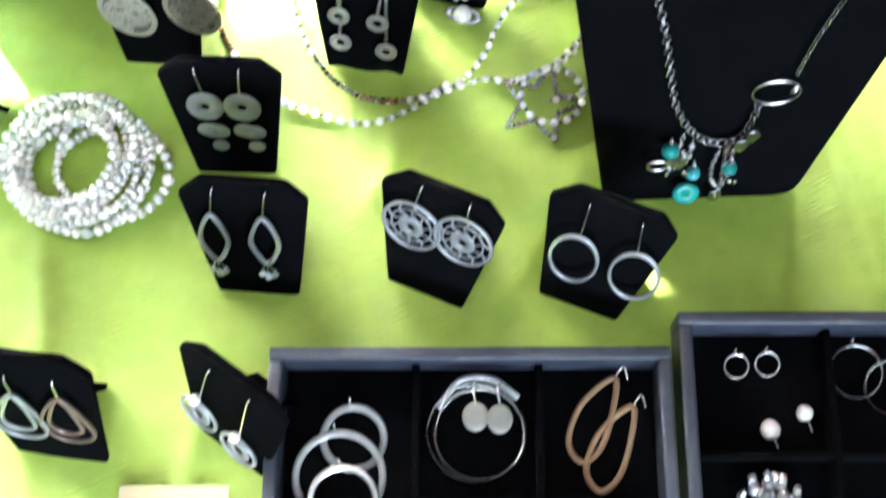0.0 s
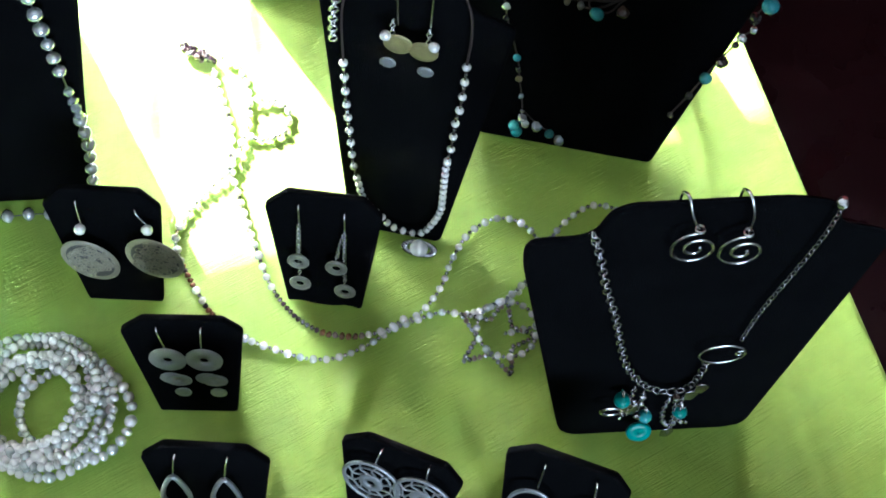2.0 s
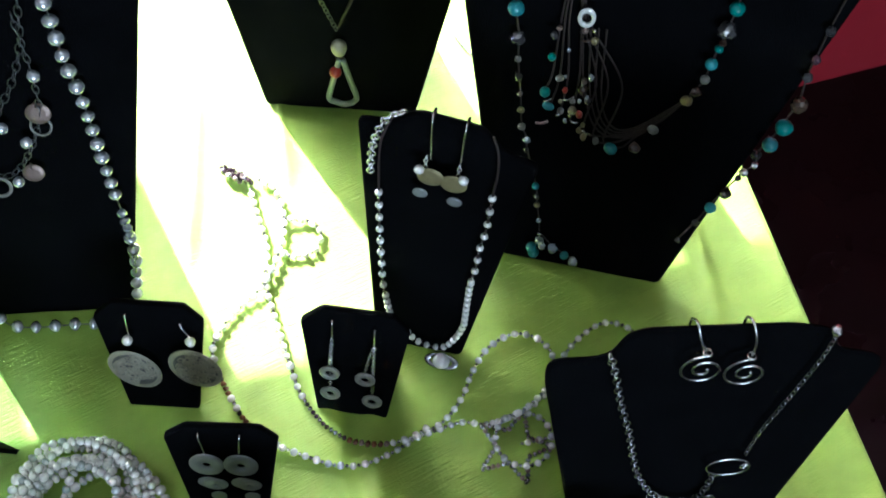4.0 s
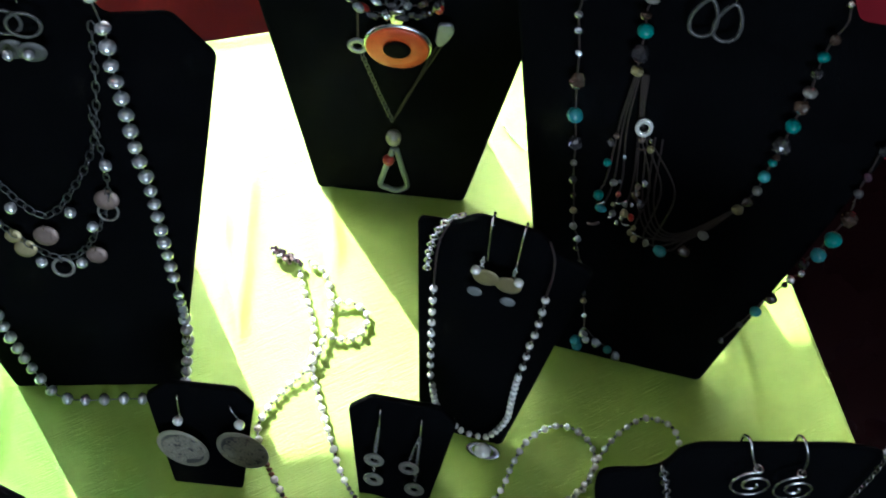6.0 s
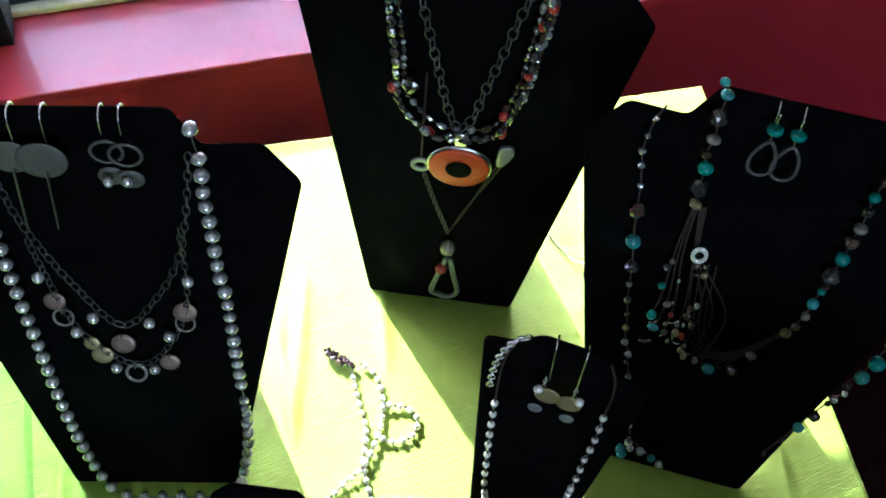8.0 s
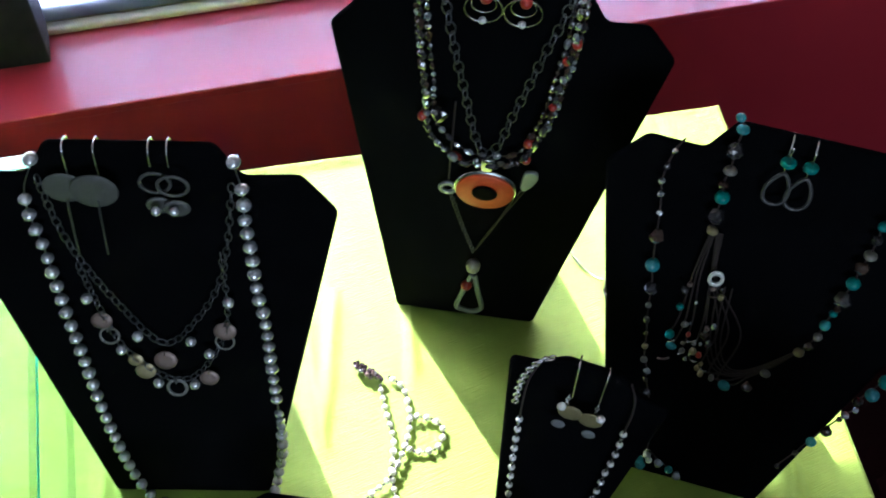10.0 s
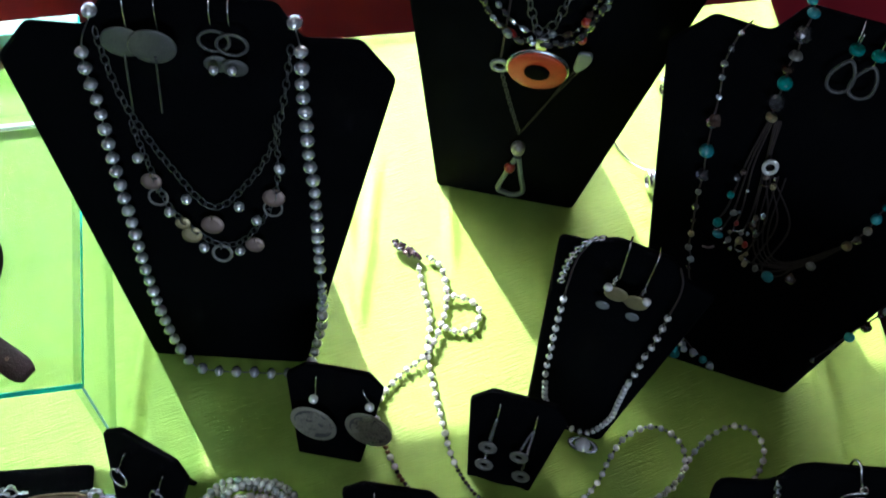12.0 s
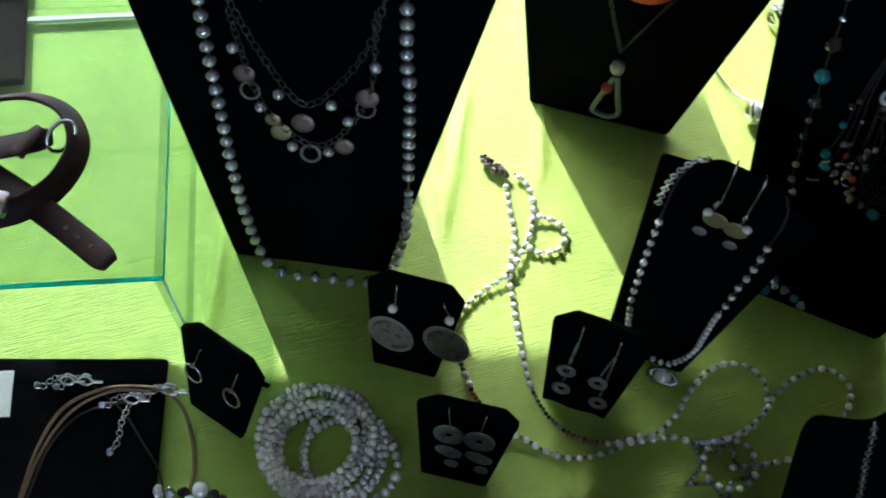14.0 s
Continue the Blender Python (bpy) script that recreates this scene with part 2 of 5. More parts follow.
def slab(outline, depth, bevel=0.0015, corner=0.0, place=None):
    """A board cut to an outline in the u-v plane, depth thick behind it, with soft edges; place maps (u, v, off) to a point."""
    pts = list(outline)
    if corner:
        out = []
        for i, p in enumerate(pts):
            a, b, c = Vector(pts[i - 1]), Vector(p), Vector(pts[(i + 1) % len(pts)])
            da, dc = (a - b), (c - b)
            r = min(corner, da.length * 0.45, dc.length * 0.45)
            p0, p1 = b + da.normalized() * r, b + dc.normalized() * r
            for k in range(5):
                s = k / 4
                out.append(tuple((1 - s) ** 2 * p0 + 2 * s * (1 - s) * b + s * s * p1))
        pts = out
    bm = bmesh.new()
    front = [bm.verts.new((u, v, 0)) for u, v in pts]
    f = bm.faces.new(front)
    r = bmesh.ops.extrude_face_region(bm, geom=[f])
    bmesh.ops.translate(bm, vec=(0, 0, -depth), verts=[g for g in r["geom"] if isinstance(g, bmesh.types.BMVert)])
    if bevel:
        bmesh.ops.recalc_face_normals(bm, faces=bm.faces[:])
        rim = [e for e in bm.edges if len(e.link_faces) == 2 and abs(e.link_faces[0].normal.z) + abs(e.link_faces[1].normal.z) > 0.9 and abs(e.link_faces[0].normal.z - e.link_faces[1].normal.z) > 0.5]
        bmesh.ops.bevel(bm, geom=rim, offset=bevel, segments=3, affect="EDGES", profile=0.5)
    if place:
        for v in bm.verts:
            v.co = place(v.co.x, v.co.y, v.co.z)
    return bm


def leaning(lean, across=(0, 1, 0, 0, 0), up=(0, 0, 1, 0, 0)):
    """Maps (u across, v up the board, off in front of it) of a board that leans back by lean degrees to its thing's own space.
    across and up let the board's own grid run slightly askew: factors of 1, u, v, u v, v v."""
    s, c = math.sin(radians(lean)), math.cos(radians(lean))
    def place(u, v, off=0.0):
        g = (1, u, v, u * v, v * v)
        U, V = sum(p * q for p, q in zip(across, g)), sum(p * q for p, q in zip(up, g))
        return Vector((U, V * s - off * c, V * c + off * s))
    return place


def smooth_path(ctrl, step=0.001, closed=False):
    """Points at even steps along a Catmull-Rom curve through ctrl."""
    P = [Vector(p) for p in ctrl]
    n = len(P)
    dense = []
    for i in range(n if closed else n - 1):
        if closed:
            a, b, c, d = P[i - 1], P[i], P[(i + 1) % n], P[(i + 2) % n]
        else:
            b, c = P[i], P[i + 1]
            a = P[i - 1] if i else 2 * b - c
            d = P[i + 2] if i + 2 < n else 2 * c - b
        for k in range(24):
            t = k / 24
            dense.append(0.5 * ((2 * b) + (c - a) * t + (2 * a - 5 * b + 4 * c - d) * t * t + (3 * b - a - 3 * c + d) * t ** 3))
    dense.append(P[0] if closed else P[-1])
    total = sum((dense[i + 1] - dense[i]).length for i in range(len(dense) - 1))
    count = max(2, round(total / step))
    want, out, run, i = total / count, [dense[0].copy()], 0.0, 0
    need = want
    while i < len(dense) - 1:
        seg = (dense[i + 1] - dense[i]).length
        while run + seg >= need - 1e-9 and len(out) <= count:
            out.append(dense[i].lerp(dense[i + 1], (need - run) / seg if seg else 0))
            need += want
        run += seg
        i += 1
    return out


def tube(bm, pts, r, sides=6, closed=False):
    """Sweeps a round section along pts into bm."""
    n = len(pts)
    rings = []
    side = None
    for i, p in enumerate(pts):
        a, b = (pts[i - 1] if i or closed else p), (pts[(i + 1) % n] if i < n - 1 or closed else p)
        d = (b - a).normalized()
        if side is None:
            side = d.orthogonal().normalized()
        side = (side - d * side.dot(d)).normalized()
        up = d.cross(side)
        rr = r(i / max(1, n - 1)) if callable(r) else r
        rings.append([bm.verts.new(p + rr * (math.cos(2 * math.pi * k / sides) * side + math.sin(2 * math.pi * k / sides) * up)) for k in range(sides)])
    for i in range(n if closed else n - 1):
        A, B = rings[i], rings[(i + 1) % n]
        for k in range(sides):
            bm.faces.new((A[k], A[(k + 1) % sides], B[(k + 1) % sides], B[k]))
    if not closed:
        bm.faces.new(rings[0][::-1])
        bm.faces.new(rings[-1])
    return bm


def wire(ctrl, r, step=0.001, sides=6, closed=False):
    pts = smooth_path(ctrl, step, closed)
    return tube(bmesh.new(), pts[:-1] if closed else pts, r, sides, closed)

# ---- the table's own directions: its sides are turned by 14 degrees ----
TURN = 14.0
CORNER = Vector((0.220, 0.921, 0))
EX = Vector((math.cos(radians(TURN)), math.sin(radians(TURN)), 0))
EY = Vector((-math.sin(radians(TURN)), math.cos(radians(TURN)), 0))
TABLE = Matrix.Translation(CORNER) @ pose(0, 0, 0, 0, 0, TURN)   # origin at the back right corner
SILL_H, SILL_D = -0.120, 0.113
ROOM_L, ROOM_R, ROOM_F, ROOM_Z0, ROOM_Z1 = -2.6, 1.7, -3.4, -0.75, 1.75
WIN_L, WIN_R, WIN_Z1 = -2.0, 0.46, 1.35
NORTH = Matrix.Translation((0.053, 1.078, 0)) @ pose(0, 0, 0, 0, 0, 16.1)   # the window wall stands a little askew behind the table

def room_box(name, box_args, mat, label, bevel=0.0):
    ob = part(name, box(*box_args, bevel), mat, None, label, smooth=False)
    ob.matrix_world = NORTH if "north" in name or "window" in name else TABLE
    return tagged(ob, kind="structure")

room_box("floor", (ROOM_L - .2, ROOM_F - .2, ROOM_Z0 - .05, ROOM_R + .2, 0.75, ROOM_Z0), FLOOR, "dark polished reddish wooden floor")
room_box("ceiling", (ROOM_L - .2, ROOM_F - .2, ROOM_Z1, ROOM_R + .2, 0.75, ROOM_Z1 + .08), CEILING, "off-white painted ceiling")
SW_L, SW_R, SW_Z0, SW_Z1 = -1.5, 0.3, 0.35, 1.50      # unseen opening added behind the camera, where the front fill stands
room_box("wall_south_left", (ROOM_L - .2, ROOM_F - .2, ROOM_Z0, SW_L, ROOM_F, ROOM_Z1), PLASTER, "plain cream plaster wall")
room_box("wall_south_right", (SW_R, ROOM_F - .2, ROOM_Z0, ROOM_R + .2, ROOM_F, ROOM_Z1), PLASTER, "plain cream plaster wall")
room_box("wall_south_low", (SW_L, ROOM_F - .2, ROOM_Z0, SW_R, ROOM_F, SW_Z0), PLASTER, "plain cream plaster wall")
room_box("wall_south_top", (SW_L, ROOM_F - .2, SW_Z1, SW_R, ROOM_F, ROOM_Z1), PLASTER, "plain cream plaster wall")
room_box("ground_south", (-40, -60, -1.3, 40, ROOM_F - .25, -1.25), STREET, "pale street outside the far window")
room_box("wall_west", (ROOM_L - .2, ROOM_F, ROOM_Z0, ROOM_L, 0.30, ROOM_Z1), PLASTER, "plain cream plaster wall")
room_box("wall_east", (ROOM_R, ROOM_F, ROOM_Z0, ROOM_R + .2, 0.30, ROOM_Z1), PLASTER, "plain cream plaster wall")
room_box("wall_north", (ROOM_L - .2, 0.014, ROOM_Z0, ROOM_R + .2, 0.26, SILL_H - 0.012), RED_PAINT, "red painted wall under the window")
room_box("wall_north_left", (ROOM_L - .2, 0.014, SILL_H + .002, WIN_L, 0.26, ROOM_Z1), RED_PAINT, "red painted wall beside the window")
room_box("wall_north_right", (WIN_R, 0.014, SILL_H + .002, ROOM_R + .2, 0.26, ROOM_Z1), RED_PAINT, "red painted wall beside the window")
room_box("wall_north_top", (WIN_L, 0.014, WIN_Z1, WIN_R, 0.26, ROOM_Z1), RED_PAINT, "red painted wall above the window")
room_box("window_sill", (ROOM_L, 0.010, SILL_H - 0.012, ROOM_R, 0.25, SILL_H), RED_PAINT, "glossy red painted window sill", 0.002)
room_box("ground", (-40, 0.9, -1.3, 40, 60, -1.25), STREET, "pale street outside the window")

window = thing("window_1", NORTH, "cream painted wooden window frame above the red sill", "window", kind="structure")
def rail(x0, z0, x1, z1, y0=0.010 + SILL_D, y1=0.19):
    part("window_frame", box(x0, y0, z0, x1, y1, z1, 0.004), CREAM, window)
rail(WIN_L, SILL_H + .001, WIN_R, SILL_H + .033)
part("window_frame", box(WIN_L, SILL_D - .004, SILL_H + .001, WIN_R, SILL_D + .008, SILL_H + .010, 0.003), CREAM, window)
rail(WIN_L, WIN_Z1 - .05, WIN_R, WIN_Z1)
rail(WIN_L, SILL_H + .034, WIN_L + .05, WIN_Z1 - .051)
rail(WIN_R - .05, SILL_H + .034, WIN_R, WIN_Z1 - .051)
pane = part("pane", box(WIN_L + .05, .155, SILL_H + .034, WIN_R - .05, .159, WIN_Z1 - .051), glass_material("window_glass", (0.97, 0.98, 0.97), 1.45), window, "clear window glass")
pane.visible_shadow = False
# Unseen wide bar, added to shade a band across the middle of the cloth.
rail(WIN_L + .05, 0.498, WIN_R - .05, 0.623, SILL_D + .012, SILL_D + .04)
# Bluish sheet added to stop direct sun on the sill and give it sheen.
film = part("frosted_film", box(WIN_L + .05, SILL_D + .006, SILL_H + .012, WIN_R - .05, SILL_D + .008, 0.236), FILM, window, "frosted film on the lower glass", smooth=False)
BLOCKER_X = -0.405     # unseen panels added to block sun on the front cloth; left reaches lower
for x0, x1, low in ((WIN_L + .02, BLOCKER_X, 0.585), (BLOCKER_X + .001, WIN_R - .02, 0.619)):
    blocker = part("window_blind", box(x0, SILL_D - .002, low, x1, SILL_D, WIN_Z1 - .02), SUN_BLOCKER, None, "cream fabric blind drawn down over the upper window", smooth=False)
    blocker.matrix_world = NORTH
    tagged(blocker, kind="structure")

# ---- unseen ceiling light, added for overhead fill and pearl highlights ----
added_lamp = thing("ceiling_light", TABLE @ pose(-.25, -.62, ROOM_Z1), "white fluorescent ceiling light with a plain diffuser", "ceiling light")
part("housing", box(-.65, -.09, -.035, .65, .09, 0, .004), CEILING, added_lamp)
part("diffuser", box(-.62, -.075, -.066, .62, .075, -.0355, .012), DIFFUSER, added_lamp, "glowing white diffuser")

# ---- table and cloth ----
TL, TF = -0.95, -0.80     # how far the table reaches along its own axes
table = thing("table", TABLE, "wooden table under the lime green cloth", "table")
part("tabletop", box(TL + .01, TF + .01, -0.032, -.006, -.006, -0.003, 0.003), WOOD, table)
for x in (TL + .08, -.07):
    for y in (TF + .08, -.07):
        part("leg", box(x - .025, y - .025, ROOM_Z0, x + .025, y + .025, -0.033, 0.003), WOOD, table)


CREASES = [  # from, to, height, width of soft folds pressed into the cloth
    ((-.075, .71), (-.070, .61), .0011, .0045), ((-.020, .715), (-.012, .655), .0010, .004), ((-.215, .585), (-.205, .49), .0012, .005),
    ((.045, .50), (.052, .40), .0012, .007), ((.020, .50), (.040, .41), .0010, .008), ((-.09, .68), (-.07, .60), .0009, .004),
    ((-.13, .40), (-.12, .30), .0012, .008), ((.245, .64), (.262, .50), .0010, .004), ((.10, .44), (.12, .38), .0009, .007), ((-.04, .33), (-.05, .26), .0010, .006),
    ((.15, .43), (.10, .36), .0013, .009), ((-.02, .42), (.02, .35), .0011, .010), ((.06, .46), (.03, .40), .0011, .007), ((-.16, .35), (-.12, .26), .0013, .009), ((.245, .36), (.262, .50), .0012, .005)]
def cloth_bm():
    """One sheet over the table: soft folds on top, a short hanging hem with ripples all round."""
    bm = bmesh.new()
    nx, ny = 320, 220
    drop = 0.09
    xs = [TL - drop] + [TL + (0 - TL) * i / nx for i in range(nx + 1)] + [drop]
    ys = [TF - drop] + [TF + (0 - TF) * i / ny for i in range(ny + 1)] + [drop]
    grid = []
    for x in xs:
        row = []
        for y in ys:
            cx, cy = min(max(x, TL), 0), min(max(y, TF), 0)
            z = 0.0010 * noise.noise(Vector((cx * 9, cy * 9, 0))) + 0.0012 * noise.noise(Vector((cx * 30 + 8, cy * 5, 2)))
            z += 0.0005 * noise.noise(Vector((cx * 4 + cy * 3, cy * 5, 9)))
            z += 0.0010 * math.exp(-((cx + 0.047) / 0.0035) ** 2) + 0.0008 * math.exp(-((cx + 0.060) / 0.003) ** 2) - 0.0009
            w = TABLE @ Vector((cx, cy, 0))
            for (ax, ay), (bx_, by_), high, wide in CREASES:
                dx, dy = bx_ - ax, by_ - ay
                long = math.hypot(dx, dy)
                s, q = ((w.x - ax) * dx + (w.y - ay) * dy) / long ** 2, ((w.x - ax) * dy - (w.y - ay) * dx) / long
                if -.3 < s < 1.3 and abs(q) < 4 * wide:
                    z += 2.6 * high * math.exp(-(q / wide) ** 2) * math.exp(-(max(0, abs(s - .5) - .35) / .25) ** 2)
            out = max(abs(x - cx), abs(y - cy))
            if out:
                w = 0.006 * noise.noise(Vector((cx * 18, cy * 18, 5)))
                px = cx + math.copysign(0.004 + w * 0.5 + .003, x - cx) if x != cx else cx
                py = cy + math.copysign(0.004 + .003, y - cy) if y != cy else cy
                row.append(bm.verts.new((px, min(py, .008), -drop)))
            else:
                row.append(bm.verts.new((cx, cy, z)))
        grid.append(row)
    for i in range(len(xs) - 1):
        for j in range(len(ys) - 1):
            bm.faces.new((grid[i][j], grid[i + 1][j], grid[i + 1][j + 1], grid[i][j + 1]))
    return bm

cloth = part("tablecloth", cloth_bm(), LINEN, None, "lime green slubby linen tablecloth spread over the table")
cloth.matrix_world = TABLE
tagged(cloth, category="tablecloth")

# ---- black velvet stands ----
def necklace_stand(x, y, yaw, P, outline, label, leg_h, leg_w=0.05, corner=0.004, depth=0.004):
    st = thing("necklace_stand", pose(x, y, 0, 0, 0, yaw), label, "jewelry stand", "black velvet necklace stands")
    part("panel", slab(outline, depth, 0.0022, corner, P), VELVET, st)
    hinge = P(0, leg_h, -depth - .001)
    reach = leg_h * 0.42
    a, b = hinge, Vector((0, hinge.y + reach, 0.0))
    bm = bmesh.new()
    d = (b - a)
    nrm = Vector((0, d.z, -d.y)).normalized() * 0.004
    vs = [bm.verts.new(q) for q in (a + Vector((-leg_w * .3, 0, 0)), a + Vector((leg_w * .3, 0, 0)), b + Vector((leg_w * .6, 0, 0)), b + Vector((-leg_w * .6, 0, 0)))]
    ws = [bm.verts.new(v.co + Vector((0, 0.004, 0.0))) for v in vs]
    bm.faces.new(vs), bm.faces.new(ws[::-1])
    for i in range(4):
        bm.faces.new((vs[i], ws[i], ws[(i + 1) % 4], vs[(i + 1) % 4]))
    part("back_leg", bm, VELVET, st, smooth=False)
    return st

def easel_outline(base, wide, wide_v, top_v, neck, neck_v, skew=0.0):
    """Half widths at the base, the wing tips, the shoulders and the neck, bottom to top."""
    L = [(-base, -.0015), (base, -.0015), (wide, wide_v), (wide - .018, top_v), (neck + .012, top_v - .001), (neck, neck_v), (-neck, neck_v), (-neck - .012, top_v - .001), (-wide + .018, top_v), (-wide, wide_v)]
    return [(u + skew * v, v) for u, v in L]

BIG = dict(base=0.051, wide=0.1003, wide_v=0.2645, top_v=0.2890, neck=0.0411, neck_v=0.3098)
STAND_A, PA = (-0.152, 0.560, 3.1), leaning(8.3, (0, 1, .0099, -.0705, 0), (0, 0, 1.0497, 0, -.0705))
STAND_B, PB_PANEL = (0.021, 0.7085, -4.7), leaning(1.0)
PB = leaning(1.0, (-.0041, .9892, .0307, -.1907, -.0054), (.0126, 0, 1.1344, -.0293, -.2117))
STAND_C, PC_PANEL = (0.172, 0.589, -12.9), leaning(9.0, (0, 1, -.0027, -.0387, 0), (0, 0, 1.0251, 0, -.0384))
PC = leaning(9.0, (-.0049, .9849, .0264, .0149, 0), (.0059, 0, .9758, -.0353, .0165))
STAND_D, PD = (0.072, 0.536, -13.2), leaning(7.0, (0, 1, .0234, -.2895, -.0072), (.0006, 0, 1.181, 0, -.3332))
STAND_E, PE = (0.208, 0.419, 1.8), leaning(7.3, (0, 1, -.0161, -.1217, .002), (.0002, 0, 1.0776, 0, -.1266))
necklace_stand(*STAND_A, PA, easel_outline(**BIG, skew=0.033), "tall black velvet necklace stand on the green cloth", 0.22)
necklace_stand(*STAND_B, PB_PANEL, easel_outline(0.050, 0.0935, 0.2835, 0.3070, 0.0411, 0.3270, skew=0.037), "tall black velvet necklace stand below the red sill", 0.22)
necklace_stand(*STAND_C, PC_PANEL, easel_outline(**BIG, skew=0.02), "tall black velvet necklace stand hung with turquoise beads", 0.22)
necklace_stand(*STAND_D, PD, [(-.0255, -.0015), (.027, -.0015), (.0545, .168), (.035, .174), (.0250, .1865), (-.008, .1895), (-.021, .180), (-.0385, .178)], "small black velvet necklace stand with a pearl necklace", 0.13, 0.03, depth=0.005)
necklace_stand(*STAND_E, PE, [(-.0486, -.0015), (.049, -.0015), (.0735, .188), (.0480, .195), (.0445, .2105), (.0265, .2156), (-.0374, .2152), (-.045, .2105), (-.0509, .1935), (-.0770, .1930), (-.0770, .176)], "low black velvet necklace stand with a silver charm necklace", 0.14, 0.04, corner=0.012)

CARD = [(-.0205, -.0012), (.0205, -.0012), (.0325, .0800), (.0235, .0925), (-.0155, .0925), (-.0275, .0800)]
CARDS = {  # x, y, yaw
    "c1": (-0.076, 0.499, -4.1), "c2": (0.034, 0.494, -8.5), "c3": (-0.032, 0.435, -2.3), "c4": (-0.017, 0.369, -4.6),
    "c5": (0.067, 0.368, -22.9), "c6": (0.144, 0.361, -21.3), "c7": (-0.108, 0.285, -6.2), "c8": (-0.027, 0.288, -36.0), "c9": (-0.185, 0.443, -23.5)}
P15 = leaning(15)
def card_mesh():
    return mesh_of("panel", slab(CARD, 0.0045, 0.0012, 0.002, P15), VELVET), mesh_of("back_leg", slab([(-.014, .0), (.014, .0), (.009, .055), (-.009, .055)], 0.003, 0.0, 0.0, lambda u, v, off: Vector((u, .0355 - v * .33 - off, v))), VELVET)
card_panel, card_leg = card_mesh()
tall_panel = mesh_of("panel", slab([(u * 1.06, v * 1.11 if v > 0 else v) for u, v in CARD], 0.0045, 0.0012, 0.002, P15), VELVET)
low_panel = mesh_of("panel", slab([(u, min(v, .0845) if v > .085 else v * .93) for u, v in CARD], 0.0045, 0.0012, 0.002, P15), VELVET)     # one stand is a little lower
for key, (x, y, yaw) in CARDS.items():
    st = thing("earring_stand", pose(x, y, 0, 0, 0, yaw), "small black velvet earring stand on the green cloth", "earring stand", "black velvet earring stands")
    part("panel", {"c3": low_panel, "c7": tall_panel}.get(key, card_panel), VELVET, st)
    part("back_leg", card_leg, VELVET, st)

# ---- jewellery helpers ----
BEADS = {}
BEAD = 0.003
CUT = {m.name for m in (CRYSTAL, STONE, BROWN_STONE, BRUSHED, OXIDE, SILVER, GOLD, COPPER, SEED, AMBER)}     # nuggets and cut beads; the others are round
def bead_mesh(mat, kind=0, n=12, rings=9):
    """A bead about BEAD in radius: a cut nugget or a slightly lumpy round one, in a few shapes of each."""
    key = (mat.name, kind)
    if key not in BEADS:
        bm = bmesh.new()
        cut = mat.name in CUT
        if cut:
            bmesh.ops.create_icosphere(bm, subdivisions=2, radius=BEAD)
        else:
            bmesh.ops.create_uvsphere(bm, u_segments=n, v_segments=rings, radius=BEAD)
        lump, size = (0.30, 1.1) if cut else ((0.14, 0.9) if "pearl" in mat.name else (0.10, 0.8))
        for v in bm.verts:
            v.co *= 1 + lump * noise.noise(v.co / BEAD * size + Vector((7.3 * kind, len(mat.name), 1.7 * kind)))
        BEADS[key] = mesh_of("bead", bm, mat, smooth=not cut)
    return BEADS[key]


def bead(parent, p, r, mat, name="bead", squash=1.0, along=None, label=""):
    """One bead at p, of radius r, its length along the string squash times its width."""
    m = Matrix.Translation(p)
    if along is not None and along.length > 0:
        m = m @ along.to_track_quat("Z", "Y").to_matrix().to_4x4()
    return part(name, bead_mesh(mat, int(abs(p[0] * 9173 + p[1] * 7919 + p[2] * 3571)) % 5), mat, parent, label, m=m @ Matrix.Diagonal((r / BEAD, r / BEAD, r * squash / BEAD, 1)))


def lay_beads(parent, pts, choose, gap=0.0002, start=0.0, stop=1.0, seed=1):
    """Threads beads along pts; choose(s, i, rnd) gives (radius, material, squash) or None at the fraction s of the string."""
    rnd = random.Random(seed)
    seg = [(pts[i + 1] - pts[i]).length for i in range(len(pts) - 1)]
    total = sum(seg)
    cum = np.concatenate([[0], np.cumsum(seg)])
    def at(d):
        i = min(max(int(np.searchsorted(cum, d)) - 1, 0), len(seg) - 1)
        return pts[i].lerp(pts[i + 1], (d - cum[i]) / seg[i] if seg[i] else 0), pts[i + 1] - pts[i]
    d, i = total * start, 0
    while d < total * stop:
        r, mat, sq = choose(d / total, i, rnd)
        d += r * sq
        if d > total:
            break
        p, along = at(d)
        bead(parent, p, r, mat, "bead", sq, along)
        d += r * sq + gap
        i += 1


def ring(bm, c, U, V, ru, rv, r, n=20, sides=6):
    """A closed wire ring, an ellipse in the plane of U and V."""
    pts = [c + U * (ru * math.cos(2 * math.pi * k / n)) + V * (rv * math.sin(2 * math.pi * k / n)) for k in range(n)]
    return tube(bm, pts, r, sides, True)


def chain_bm(pts_ctrl, link=0.004, width=0.0026, r=0.00045, normal=Vector((0, -1, 0)), n=10):
    """A chain of oval links, turned by a quarter from link to link."""
    pts = smooth_path(pts_ctrl, link * 0.80)
    bm = bmesh.new()
    for i in range(len(pts) - 1):
        d = (pts[i + 1] - pts[i]).normalized()
        side = d.cross(normal).normalized()
        V = (side + normal * 0.25).normalized() if i % 2 else (normal + side * 0.3).normalized()
        ring(bm, (pts[i] + pts[i + 1]) / 2, d, V, link / 2, width / 2, r, n, 5)
    return bm


